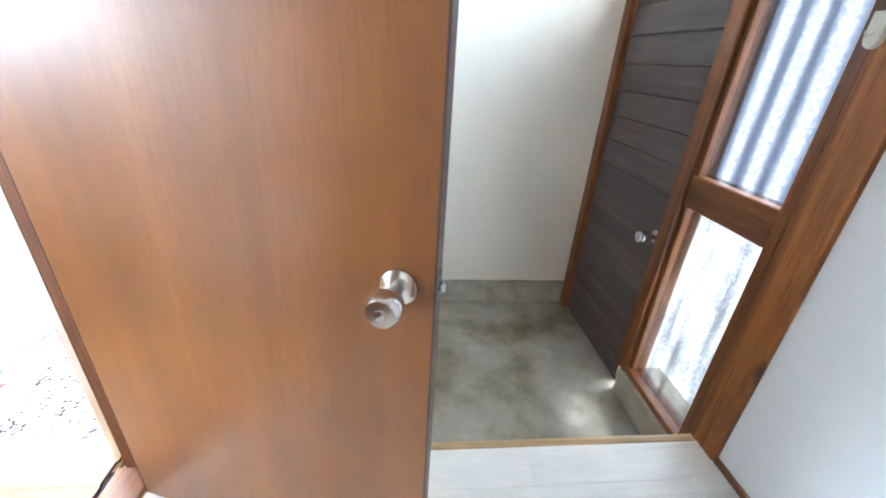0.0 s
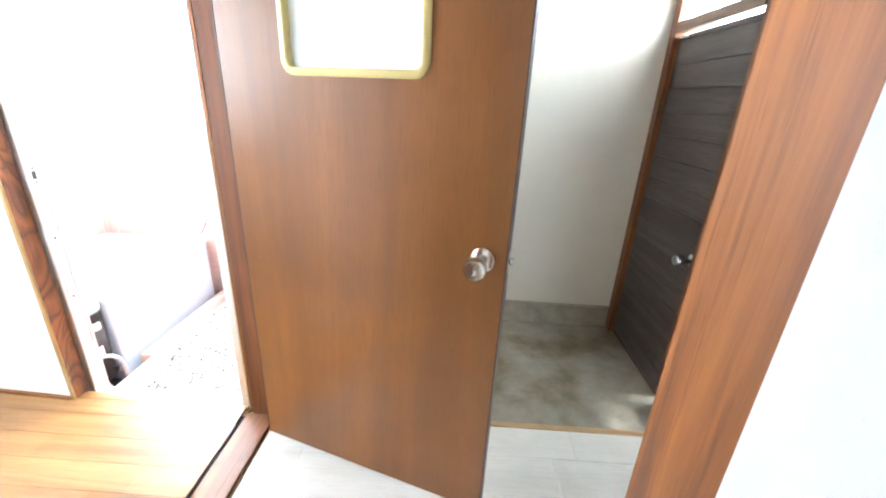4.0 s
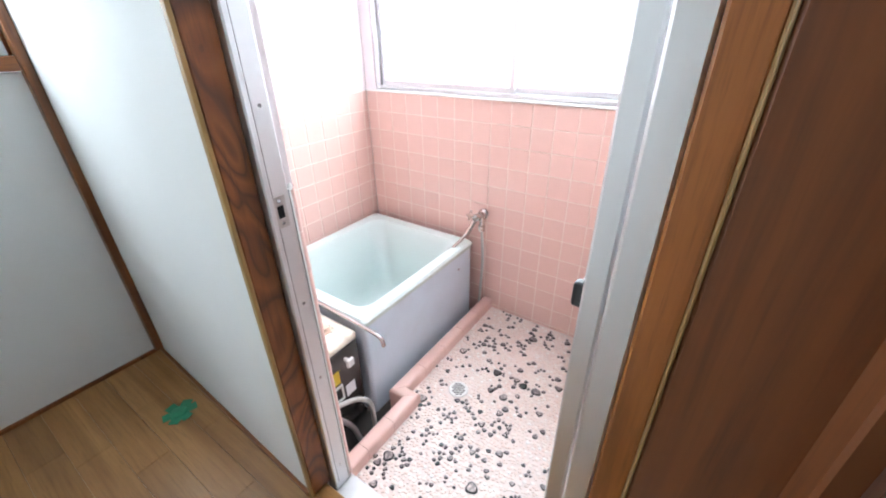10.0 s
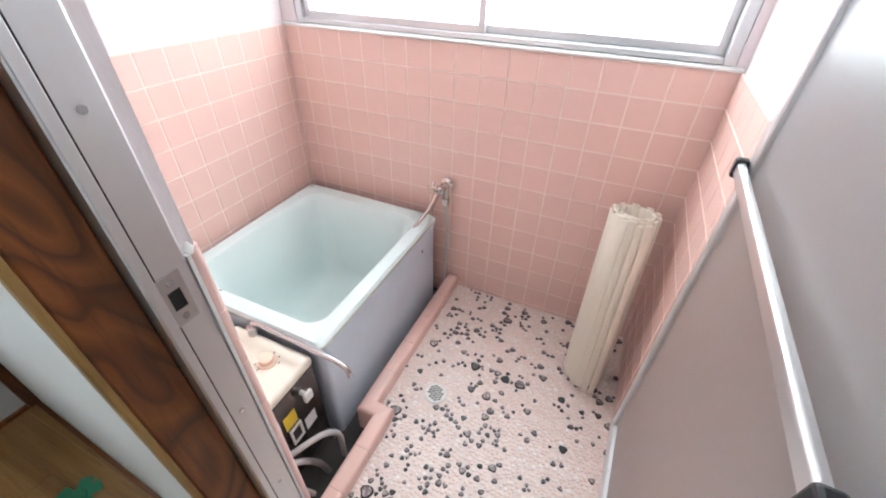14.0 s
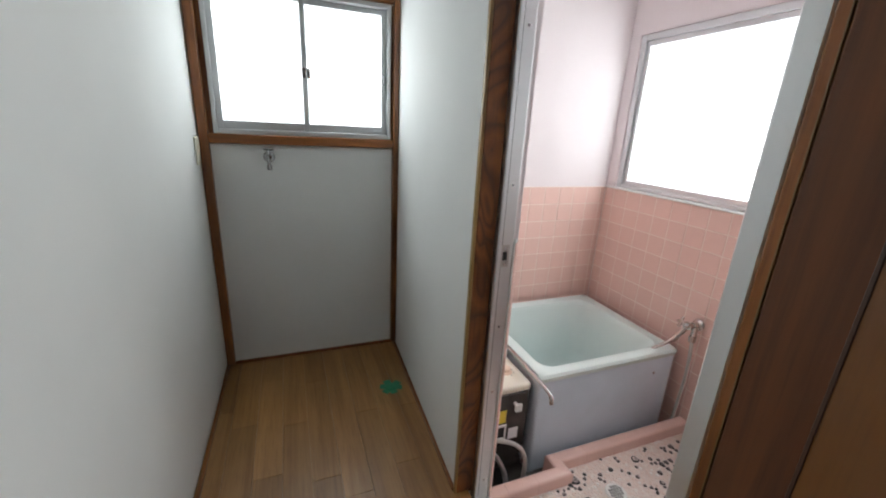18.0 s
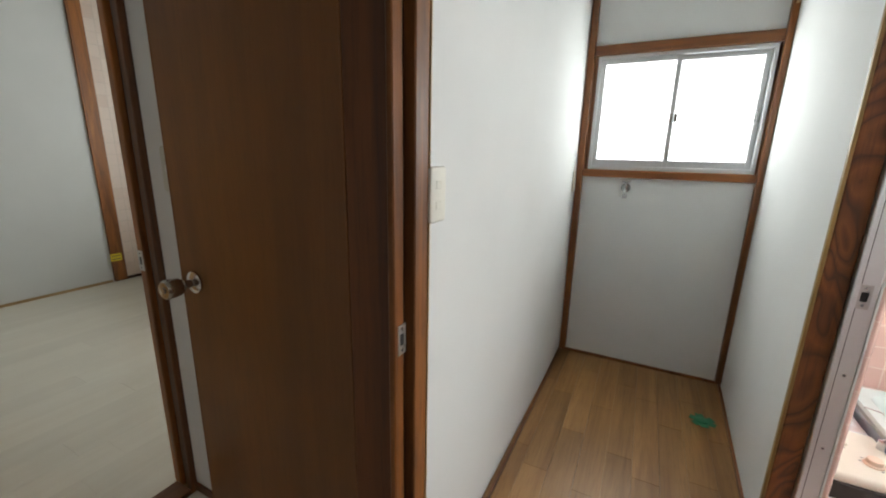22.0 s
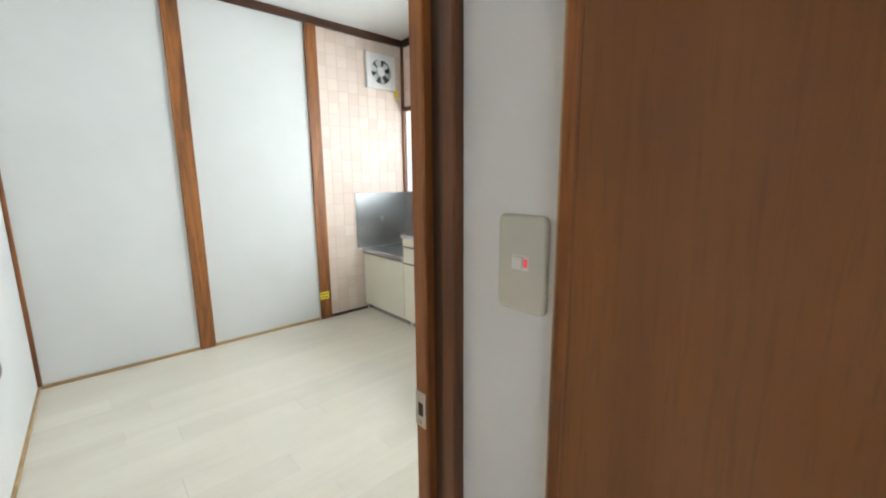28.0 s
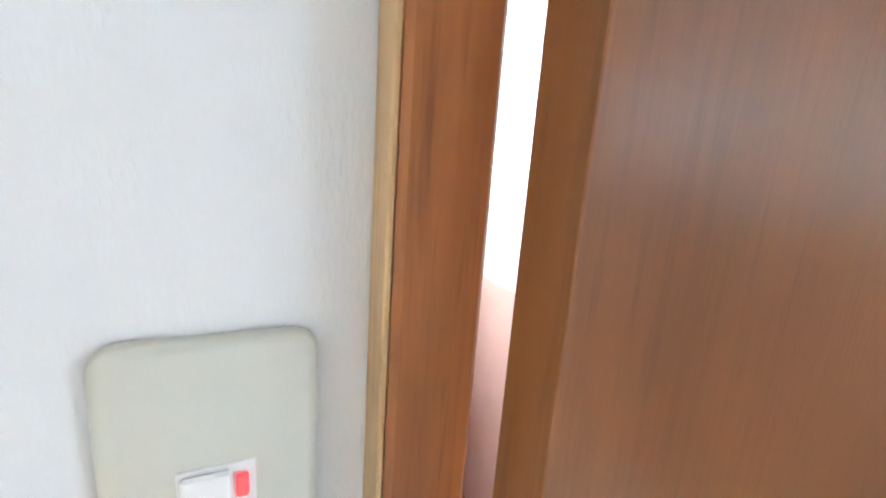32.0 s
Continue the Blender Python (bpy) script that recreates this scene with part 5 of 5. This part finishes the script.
valve = part("valve", lathe([(0.017, 0), (0.019, 0.010), (0.013, 0.020), (0.008, 0.030), (0.008, 0.042)], 18, m=pose(-0.996, 3.195, 0.352, 62, 0, -30)), TAP_CHROME, bt, smooth=True)
handle = bmesh.new()
for turn in (20, 110):
    bar = box(-0.029, 0.029, -0.0065, 0.0065, 0.036, 0.047, 0.004, seg=2)
    bmesh.ops.transform(bar, matrix=pose(-0.996, 3.195, 0.352, 62, 0, -30) @ pose(0, 0, 0, 0, 0, turn), verts=bar.verts[:])
    arm = bpy.data.meshes.new("arm")
    bar.to_mesh(arm)
    handle.from_mesh(arm)
    bpy.data.meshes.remove(arm)
    bar.free()
part("handle", handle, TAP_CHROME, bt, "chrome cross handle", smooth=True)
part("spout_nut", cyl((-1.004, 3.195, 0.338), (-1.018, 3.165, 0.285), 0.0135, 0.011, 8), TAP_CHROME, bt)
part("spout_joint", cyl((-1.018, 3.165, 0.287), (-1.026, 3.147, 0.262), 0.0155, 0.013, 10), TAP_CHROME, bt, smooth=True)
part("spout", tube(bend([(-0.995, 3.203, 0.345), (-1.018, 3.165, 0.285), (-1.038, 3.123, 0.244), (-1.055, 3.083, 0.215), (-1.066, 3.063, 0.190), (-1.066, 3.063, 0.165)]), 0.0085, 12), TAP_CHROME, bt, smooth=True)
part("hose_elbow", cyl((-0.976, 3.223, 0.352), (-0.976, 3.223, 0.296), 0.0145), TAP_CHROME, bt, smooth=True)
part("hose_nut", cyl((-0.976, 3.223, 0.300), (-0.976, 3.223, 0.268), 0.0195, 0.0165, 8), TAP_CHROME, bt)
part("hose", tube(bend([(-0.975, 3.223, 0.28), (-0.965, 3.228, 0.10), (-0.975, 3.238, -0.05), (-0.990, 3.243, -0.30)]), 0.008), RUBBER, bt, "grey hose", smooth=True)

# rolled shutter-type tub lid leaning in the corner
lid = thing("rolled_bath_lid", "cream slatted bath lid rolled up and leaning in the corner", "bath lid", at=look((-0.200, 2.985, BF + 0.012), (-0.208, 3.100, 0.50)) @ pose(0, 0, 0, 180, 0, 196))
a, k = 0.0, 0
while k < 42:
    r = 0.048 + 0.0165 * a / 2 / math.pi + (0.0048 * (k - 36) ** 1.2 if k > 36 else 0)
    bm = box(-0.0048, 0.0048, -0.0121, 0.0121, 0.0, 0.750, 0.003, seg=2)
    bmesh.ops.transform(bm, matrix=pose(r * math.cos(a), r * math.sin(a), 0.004 * math.sin(3.1 * k), 0, 0, math.degrees(a) + 6), verts=bm.verts[:])
    part("slat", bm, CREAM_PL, lid, smooth=True)
    a += 0.0242 / r
    k += 1

# floor drain
DRAIN = paint("pale_drain_enamel", (0.86, 0.85, 0.82), 0.3, 0.06, 30)
fd = thing("floor_drain", "round pale metal floor drain with dark slots", "drain", at=pose(-0.738, 2.620, BF + 0.001, 0, 0, 35) @ Matrix.Scale(1.30, 4))
part("rim", lathe([(0.035, 0.0), (0.035, 0.004), (0.032, 0.006), (0.029, 0.0045), (0.002, 0.0045)], 28), DRAIN, fd, smooth=True)
for j in range(-3, 4):
    for i in range(-2, 3):
        px, py = (i + 0.5 * (j % 2)) * 0.0125, j * 0.0078
        if px * px + py * py < 0.0245 ** 2:
            # Slots are black plates laid on top, in place of dark openings.
            part("slot", box(px - 0.0050, px + 0.0050, py - 0.0023, py + 0.0023, 0.0046, 0.0052), MATT_BLACK, fd)

# aluminium door frame and the open door with its towel bars
structure("bath_door_frame", [(-0.800, -0.745, 1.9185, 1.971, -0.06, 1.86), (-0.0955, -0.0635, 1.881, 1.909, -0.06, 1.86), (-0.0635, -0.050, 1.9505, 1.968, -0.06, 1.86), (-0.0635, -0.0560, 1.909, 1.9505, -0.06, 1.86), (-0.745, -0.0835, 1.905, 1.965, 1.82, 1.86), (-0.745, -0.0835, 1.900, 1.985, -0.06, -0.046)], ALU, "grey aluminium frame of the bathroom doorway", "door frame", 0.003)
structure("bath_door_stop", [(-0.7448, -0.7425, 1.9195, 1.9305, -0.02, 1.82)], ALU, "raised lip of the bathroom door frame", "door frame", 0.0006)
# Shade of the frame's groove, drawn as a thin black line.
structure("bath_door_groove", [(-0.7450, -0.7444, 1.9307, 1.9327, -0.02, 1.82)], MATT_BLACK, "black line for the shaded groove of the bathroom door frame", "door frame")
for z in (0.05, 0.42, 0.66, 1.10, 1.50):
    s = thing("frame_screw", "small screw in the aluminium door frame", "screw", "frame screws")
    part("head", cyl((-0.7452, 1.948, z), (-0.7435, 1.948, z), 0.004, seg=10), CHROME, s)
strike("strike_plate", pose(-0.745, 1.943, 0.893, 90, 0, 90), "bright metal strike plate on the bathroom frame")
bd = thing("bath_door", "grey aluminium bathroom door with frosted panels, standing open", "door", at=pose(-0.120, 1.9445, -0.042, 0, 0, 87.9))
DW = 0.698
bm = bmesh.new()
for q in ((0, 0.034, 0, 1.80), (DW - 0.034, DW, 0, 1.80), (0.034, DW - 0.034, 0, 0.06), (0.034, DW - 0.034, 1.76, 1.80)):
    box(q[0], q[1], -0.014, 0.014, q[2], q[3], 0.003, bm=bm)
part("door_frame", bm, ALU, bd, "brushed aluminium frame")
part("panel", box(0.034, DW - 0.034, -0.003, 0.003, 0.06, 1.76), FROST_PANEL, bd, "grey frosted panel")
BAR = metal("pale_satin_aluminium", (0.84, 0.85, 0.86), 0.32)
for near, far in ((0.0190, 0.0335), (-0.0310, -0.0185)):
    bar = part("towel_bar", box(0.052, DW - 0.012, near, far, 0.918, 0.946, 0.0060, seg=4), BAR, bd, "pale bar handle", smooth=True)
    for xx in (0.050, DW - 0.011):
        part("bracket", box(xx - 0.010, xx + 0.010, 0.0142 if near > 0 else -0.0340, 0.0375 if near > 0 else -0.0142, 0.913, 0.951, 0.005, seg=2), BLACK, bar, "black bracket")

# wide sliding window
ALU_MID = metal("bath_sash_aluminium", (0.62, 0.63, 0.64), 0.4)
w6 = tagged(new("window_6"), "wide sliding aluminium bathroom window with obscured panes", "window", "", "structure")
bm = bmesh.new()
for q in ((-1.725, -1.690, 0.935, 1.80), (-0.110, -0.075, 0.935, 1.80), (-1.690, -0.110, 0.944, 0.964), (-1.690, -0.110, 1.765, 1.80)):
    box(q[0], q[1], 3.292, 3.372, q[2], q[3], 0.003, bm=bm)
part("window_frame", bm, ALU_MID, w6, "grey aluminium frame")


def sash_x(x0, x1, y, z0, z1, parent, w=0.026):
    bm = bmesh.new()
    for q in ((x0, x0 + w, z0, z1), (x1 - w, x1, z0, z1), (x0 + w, x1 - w, z0, z0 + w), (x0 + w, x1 - w, z1 - w, z1)):
        box(q[0], q[1], y - 0.010, y + 0.010, q[2], q[3], 0.0015, bm=bm)
    f = part("sash", bm, ALU_MID, parent, "grey aluminium sash")
    part("pane", box(x0 + w, x1 - w, y - 0.002, y + 0.002, z0 + w, z1 - w), FROST, f, "bright obscured pane").visible_shadow = False


sash_x(-1.690, -0.877, 3.317, 0.964, 1.765, w6)
sash_x(-0.903, -0.110, 3.344, 0.964, 1.765, w6)
part("catch", box(-0.902, -0.880, 3.294, 3.306, 1.36, 1.42, 0.003), CHROME, w6)
structure("sill_bath", [(-1.795, -0.052, 3.266, 3.325, 0.932, 0.942)], WHITE_PL, "white sill over the bathroom tiles", "sill", 0.003)

# ---------------- toilet room ----------------
bowl = thing("toilet", "white porcelain toilet bowl with a pale seat", "toilet")
bm = bmesh.new()
rings = []
for sc, z in ((0.62, 0.0), (0.60, 0.05), (0.66, 0.16), (0.92, 0.30), (1.0, 0.36), (1.0, 0.385)):
    rings.append([bm.verts.new((-0.62 + 0.27 * sc * math.cos(2 * math.pi * i / 28), 0.42 + 0.19 * sc * math.sin(2 * math.pi * i / 28), z)) for i in range(28)])
for a, c in zip(rings, rings[1:]):
    for i in range(28):
        bm.faces.new((a[i], a[(i + 1) % 28], c[(i + 1) % 28], c[i]))
bm.faces.new(list(reversed(rings[0]))), bm.faces.new(rings[-1])
part("bowl", bm, PORCELAIN, bowl, smooth=True)
bm = bmesh.new()
bmesh.ops.create_cone(bm, cap_ends=True, segments=28, radius1=1.0, radius2=0.97, depth=0.03, matrix=Matrix.Translation((-0.62, 0.42, 0.402)) @ Matrix.Diagonal((0.275, 0.195, 1, 1)))
part("seat", bm, PORCELAIN, bowl, "pale closed seat", smooth=True)
part("cistern", box(-1.16, -0.92, 0.22, 0.62, 0.34, 0.72, 0.02, seg=3), PORCELAIN, bowl, smooth=True)
part("cistern_lid", box(-1.17, -0.91, 0.21, 0.63, 0.722, 0.75, 0.01, seg=2), PORCELAIN, bowl, smooth=True)
w7 = tagged(new("window_7"), "small obscured toilet window in a brown frame", "window", "", "structure")
bm = bmesh.new()
for q in ((0.20, 0.235, 1.30, 1.80), (0.685, 0.72, 1.30, 1.80), (0.235, 0.685, 1.30, 1.335), (0.235, 0.685, 1.765, 1.80)):
    box(-1.36, -1.285, q[0], q[1], q[2], q[3], 0.003, bm=bm)
part("window_frame", bm, POST, w7, "brown wooden frame")
part("pane", box(-1.345, -1.340, 0.235, 0.685, 1.335, 1.765), FROST, w7, "bright obscured pane").visible_shadow = False
structure("wainscot_toilet", [(-1.297, -1.290, 0.035, 0.892, 0.0, 0.94), (-1.290, -0.13, 0.890, 0.897, 0.0, 0.94)], paint("salmon_wall_paint", (0.74, 0.46, 0.36), 0.4, 0.06), "pink lower wall of the toilet room", "wall")


# ---------------- pieces of walls and floors ----------------
def shared(name, bm, material):
    me = bpy.data.meshes.new(name)
    bmesh.ops.recalc_face_normals(bm, faces=bm.faces[:])
    bm.to_mesh(me)
    bm.free()
    me.materials.append(material)
    return me


def piece(name, me, parent, m):
    ob = new(name, me)
    ob.parent = parent
    ob.matrix_world = m
    return ob


rng = random.Random(11)
P = 0.106
TOP = 0.932


def tile_mesh(w, h, name="tile", material=PINK, t=0.006, gap=0.0016, bev=0.0018):
    return shared(name, box(-w / 2 + gap, w / 2 - gap, -h / 2 + gap, h / 2 - gap, -0.004, t, bev), material)


def tile_wall(name, label, m, width, z0, z1, pitch, material, grout_mat, skip=None, t=0.006, start=0.0, gap=0.0022, parent=None):
    """Tiles over a width x (z1-z0) field; m maps local x across, y up, z outwards."""
    if parent is None:
        parent = tagged(part(name, box(0, width, z0, z1, -0.008, 0.0046 if t > 0.005 else 0.0026)  , grout_mat), label, "wall", "", "structure")
        parent.matrix_world = m
    cache = {}
    zt = z1
    while zt > z0 + 0.005:
        zb = max(z0, zt - pitch)
        x = -start
        while x < width - 0.005:
            a, c = max(0.0, x), min(width, x + pitch)
            if c - a > 0.008 and not (skip and skip((a + c) / 2, (zt + zb) / 2)):
                key = (round(c - a, 3), round(zt - zb, 3))
                if key not in cache:
                    cache[key] = tile_mesh(*key, material=material, t=t, gap=gap)
                wob = Matrix.Rotation(rng.gauss(0, 0.0022), 4, "X") @ Matrix.Rotation(rng.gauss(0, 0.0022), 4, "Y")
                piece("tile", cache[key], parent, m @ Matrix.Translation(((a + c) / 2, (zt + zb) / 2, 0)) @ wob)
            x += pitch
        zt -= pitch
    return parent


frame_n = Matrix(((1, 0, 0, -1.792), (0, 0, -1, 3.282), (0, 1, 0, 0), (0, 0, 0, 1)))
tile_wall("tiles_bath_north", "pink square glazed tiles under the bathroom window", frame_n, 1.740, -0.33, TOP, P, PINK, GROUT, start=0.03, gap=0.0022)
frame_w = Matrix(((0, 0, 1, -1.796), (1, 0, 0, 1.985), (0, 1, 0, 0), (0, 0, 0, 1)))
tile_wall("tiles_bath_west", "pink square glazed tiles beside the tub", frame_w, 1.289, -0.33, TOP, P, PINK, GROUT, start=0.02)
frame_e = Matrix(((0, 0, -1, -0.052), (-1, 0, 0, 3.274), (0, 1, 0, 0), (0, 0, 0, 1)))
tile_wall("tiles_bath_east", "pink square glazed tiles behind the open door", frame_e, 1.289, -0.33, TOP, P, PINK, GROUT)
frame_s = Matrix(((-1, 0, 0, -0.800), (0, 0, 1, 1.989), (0, 1, 0, 0), (0, 0, 0, 1)))
south_tiles = tile_wall("tiles_bath_south", "pink square glazed tiles beside the bathroom doorway", frame_s, 0.990, -0.33, TOP, P, PINK, GROUT, start=0.05)
core = cyl((-0.763, 1.986, -0.33), (-0.763, 1.986, TOP - 0.001), 0.0096, seg=18)
bmesh.ops.transform(core, matrix=frame_s.inverted(), verts=core.verts[:])
part("edge_grout", core, GROUT, south_tiles, smooth=True)
z = TOP
while z > -0.30:
    bm = cyl((-0.763, 1.986, max(-0.33, z - P + 0.003)), (-0.763, 1.986, z), 0.0107, seg=18)
    bmesh.ops.transform(bm, matrix=frame_s.inverted(), verts=bm.verts[:])
    part("edge_tile", bm, PINK, south_tiles, "rounded pink edge tile", smooth=True)
    z -= P

lump = bmesh.new()
bmesh.ops.create_icosphere(lump, subdivisions=3, radius=1.0)
lumps = random.Random(21)
for v in lump.verts:
    v.co *= 0.97 + 0.06 * lumps.random() + 0.12 * math.sin(4 * v.co.x + 3 * v.co.z)
    v.co = Vector((-0.768 + v.co.x * 0.017, 1.981 + v.co.y * 0.011, TOP + 0.004 + v.co.z * 0.016))
tagged(part("mortar_patch", lump, WHITE_PL, smooth=True), "rough white mortar end over the edge tiles", "trim", "", "structure")
structure("mortar_joint", [(-0.7855, -0.7455, 1.9720, 1.9768, -0.33, TOP)], WHITE_PL, "white mortar joint beside the edge tiles", "trim")

# pebble mosaic of the bathroom floor: pale bed with scattered grey and purple stones
STONE_P, _nt, _b = base("pale_pebbles", 0.35)
_g = _nt.nodes.new("ShaderNodeNewGeometry")
_nt.links.new(ramp(_nt, _g.outputs["Random Per Island"], [(0.0, (0.80, 0.645, 0.575)), (0.6, (0.84, 0.72, 0.655)), (0.88, (0.86, 0.78, 0.72)), (1.0, (0.88, 0.86, 0.83))]), _b.inputs["Base Color"])
STONE_D, _nt, _b = base("dark_pebbles", 0.3)
_o = _nt.nodes.new("ShaderNodeObjectInfo")
_n = noise_tex(_nt, coords(_nt), 70, 4, 0.7)
_c = ramp(_nt, _o.outputs["Random"], [(0.0, (0.022, 0.034, 0.032)), (0.20, (0.045, 0.060, 0.056)), (0.30, (0.19, 0.155, 0.158)), (0.65, (0.30, 0.245, 0.240)), (1.0, (0.50, 0.42, 0.39))])
_c = mix(_nt, _c, ramp(_nt, _n, [(0.35, (0.35, 0.35, 0.35)), (0.55, (1.0, 1.0, 1.0)), (0.72, (2.6, 2.5, 2.4))]), 1.0, "MULTIPLY")
_nt.links.new(_c, _b.inputs["Base Color"])
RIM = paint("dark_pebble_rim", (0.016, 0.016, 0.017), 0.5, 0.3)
bed = structure("floor_bath_mosaic", [(-0.874, -0.046, 1.985, 2.436, -0.33, BF - 0.003), (-0.946, -0.046, 2.436, 3.278, -0.33, BF - 0.003)], PEBBLE_BED, "pink bathroom floor set with small pebbles", "floor")


def dome(r, n, hgt, seed):
    q = random.Random(seed)
    flat, corner = q.uniform(0.80, 1.0), q.uniform(0.06, 0.17)
    reach = [r * (1 + corner * math.cos(6 * math.pi * i / n)) * q.uniform(0.94, 1.06) for i in range(n)]
    ring = [(reach[i] * math.cos(2 * math.pi * i / n), reach[i] * flat * math.sin(2 * math.pi * i / n)) for i in range(n)]
    verts = [(px, py, -0.002) for px, py in ring] + [(px * 0.72, py * 0.72, hgt * 0.85) for px, py in ring] + [(0, 0, hgt)]
    faces = [(i, (i + 1) % n, n + (i + 1) % n, n + i) for i in range(n)] + [(n + i, n + (i + 1) % n, 2 * n) for i in range(n)]
    return verts, faces


def on_floor(px, py):
    inside = -0.912 < px < -0.062 and 2.0 < py < 3.268 or -0.840 < px < -0.062 and 1.99 < py < 2.5
    if px < -0.838 and py < 2.475:
        return False
    return inside and (px + 0.738) ** 2 + (py - 2.620) ** 2 > 0.054 ** 2


dark = []
tries = 0
while len(dark) < 440 and tries < 9000:
    tries += 1
    if dark and rng.random() < 0.45:
        bx, by, br = rng.choice(dark)
        ang = rng.uniform(0, 6.283)
        r = rng.uniform(0.006, 0.0115)
        px, py = bx + (br + r + 0.002) * math.cos(ang), by + (br + r + 0.002) * math.sin(ang)
    else:
        px, py = rng.uniform(-0.912, -0.052), rng.uniform(1.99, 3.268)
        r = rng.choice((0.0065, 0.0075, 0.0085, 0.0095, 0.011, 0.013, 0.016)) if rng.random() < 0.92 else rng.uniform(0.018, 0.024)
    if on_floor(px, py) and all((px - a) ** 2 + (py - c) ** 2 > (r + d) ** 2 for a, c, d in dark):
        dark.append((px, py, r))
kinds = {}
rest_v, rest_f, rest_m = [], [], []
dark.sort(key=lambda s: s[1])
for k, (px, py, r) in enumerate(dark):
    if k < 300:
        key = (round(r, 3), k % 4)
        if key not in kinds:
            v, f = dome(r, 12, 0.0028, k)
            me = bpy.data.meshes.new("pebble")
            me.from_pydata(v, [], f)
            me.materials.append(STONE_D)
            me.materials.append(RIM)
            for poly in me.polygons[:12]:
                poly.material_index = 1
            kinds[key] = me
        piece("pebble", kinds[key], bed, pose(px, py, BF, 0, 0, rng.uniform(0, 360)))
    else:
        v, f = dome(r, 12, 0.0028, k)
        o = len(rest_v)
        rest_v += [(a + px, c + py, d + BF) for a, c, d in v]
        rest_f += [tuple(i + o for i in g) for g in f]
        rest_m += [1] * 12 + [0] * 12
me = bpy.data.meshes.new("far_pebbles")
me.from_pydata(rest_v, [], rest_f)
me.materials.append(STONE_D)
me.materials.append(RIM)
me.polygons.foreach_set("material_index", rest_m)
far = tagged(new("far_pebbles", me), "dark pebbles along the far bathroom wall", "pebbles", "", "stuff")
pv, pf = [], []
step = 0.0165
ny = int(1.285 / (step * 0.87))
for j in range(ny):
    for i in range(int(0.87 / step)):
        px = -0.915 + step * (i + 0.5 * (j % 2)) + rng.uniform(-0.005, 0.005)
        py = 1.992 + step * 0.87 * j + rng.uniform(-0.005, 0.005)
        if not on_floor(px, py) or any((px - a) ** 2 + (py - c) ** 2 < (d + 0.0062) ** 2 for a, c, d in dark):
            continue
        v, f = dome(rng.uniform(0.0052, 0.0096), 9, rng.uniform(0.0008, 0.0014), i * 131 + j)
        o = len(pv)
        pv += [(a + px, c + py, d + BF - 0.0012) for a, c, d in v]
        pf += [tuple(q + o for q in g) for g in f]
me = bpy.data.meshes.new("pale_pebbles")
me.from_pydata(pv, [], pf)
me.materials.append(STONE_P)
pale = tagged(new("pale_pebbles", me), "small pale pink pebbles of the bathroom floor", "pebbles", "", "stuff")


# floor boards
def boards(parent, name, x0, x1, y0, y1, z, wide, long_, material, gap=0.0003, t=0.010, seed=3, skip=None, bev=0.0006):
    q = random.Random(seed)
    y, row = y0, 0
    while y < y1 - 0.004:
        yb = min(y + wide, y1)
        x = x0 - q.uniform(0, long_)
        while x < x1 - 0.004:
            a, c = max(x, x0), min(x + long_, x1)
            if c - a > 0.01:
                bm = box(a + gap, c - gap, y + gap, yb - gap, z - t, z, bev)
                part(name, bm, material, parent)
            x += long_
        y, row = yb, row + 1


hall = bpy.data.objects["floor_hall"]
boards(hall, "plank", 0.073, 1.955, 0.966, 1.861, 0.0, 0.152, 0.91, ASH_X, seed=2)
boards(hall, "plank", -0.048, 0.870, 0.036, 0.965, 0.0, 0.152, 0.91, ASH_X, seed=5)
boards(hall, "plank", 0.872, 1.955, 0.901, 0.965, 0.0, 0.152, 0.91, ASH_X, seed=6)
wash = bpy.data.objects["floor_washroom"]
boards(wash, "plank", -1.85, -0.780, 1.862, 1.905, 0.0, 0.0425, 0.60, OAK_X, seed=12)
boards(wash, "plank", -1.85, -0.067, 0.972, 1.862, 0.0, 0.1015, 0.60, OAK_X, seed=7)
boards(wash, "plank", -0.764, -0.067, 1.862, 1.900, 0.0, 0.0385, 0.60, OAK_X, seed=8)
kit = bpy.data.objects["floor_kitchen"]
boards(kit, "plank", -2.125, 0.86, -2.984, -0.064, 0.0, 0.152, 1.21, ASH_Y, seed=9, t=0.005, gap=0.0002, bev=0.0003)

# printed tile board of the kitchen
KT, _nt, _b = base("pale_pink_kitchen_tile", 0.55)
_i = _nt.nodes.new("ShaderNodeObjectInfo")
_nt.links.new(ramp(_nt, _i.outputs["Random"], [(0.0, (0.70, 0.56, 0.48)), (0.5, (0.73, 0.60, 0.52)), (1.0, (0.76, 0.64, 0.56))]), _b.inputs["Base Color"])
KG = paint("grey_kitchen_grout", (0.62, 0.52, 0.45), 0.7)
frame_k = Matrix(((-1, 0, 0, -1.190), (0, 0, 1, -2.989), (0, 1, 0, 0), (0, 0, 0, 1)))
tile_wall("tiles_kitchen_south", "pale pink kitchen tiles round the fan", frame_k, 0.928, 0.0, KH - 0.06, 0.102, KT, KG, skip=lambda x, z: abs(-1.19 - x + 1.845) < 0.10 and abs(z - 2.325) < 0.10 or 0.66 < z < 1.13 and x > 0.36, t=0.004, gap=0.0013)
frame_kw = Matrix(((0, 0, 1, -2.124), (-1, 0, 0, -0.90), (0, 1, 0, 0), (0, 0, 0, 1)))
tile_wall("tiles_kitchen_west", "pale pink kitchen tiles over the window", frame_kw, 2.085, 2.025, KH - 0.06, 0.102, KT, KG, t=0.004, gap=0.0013)
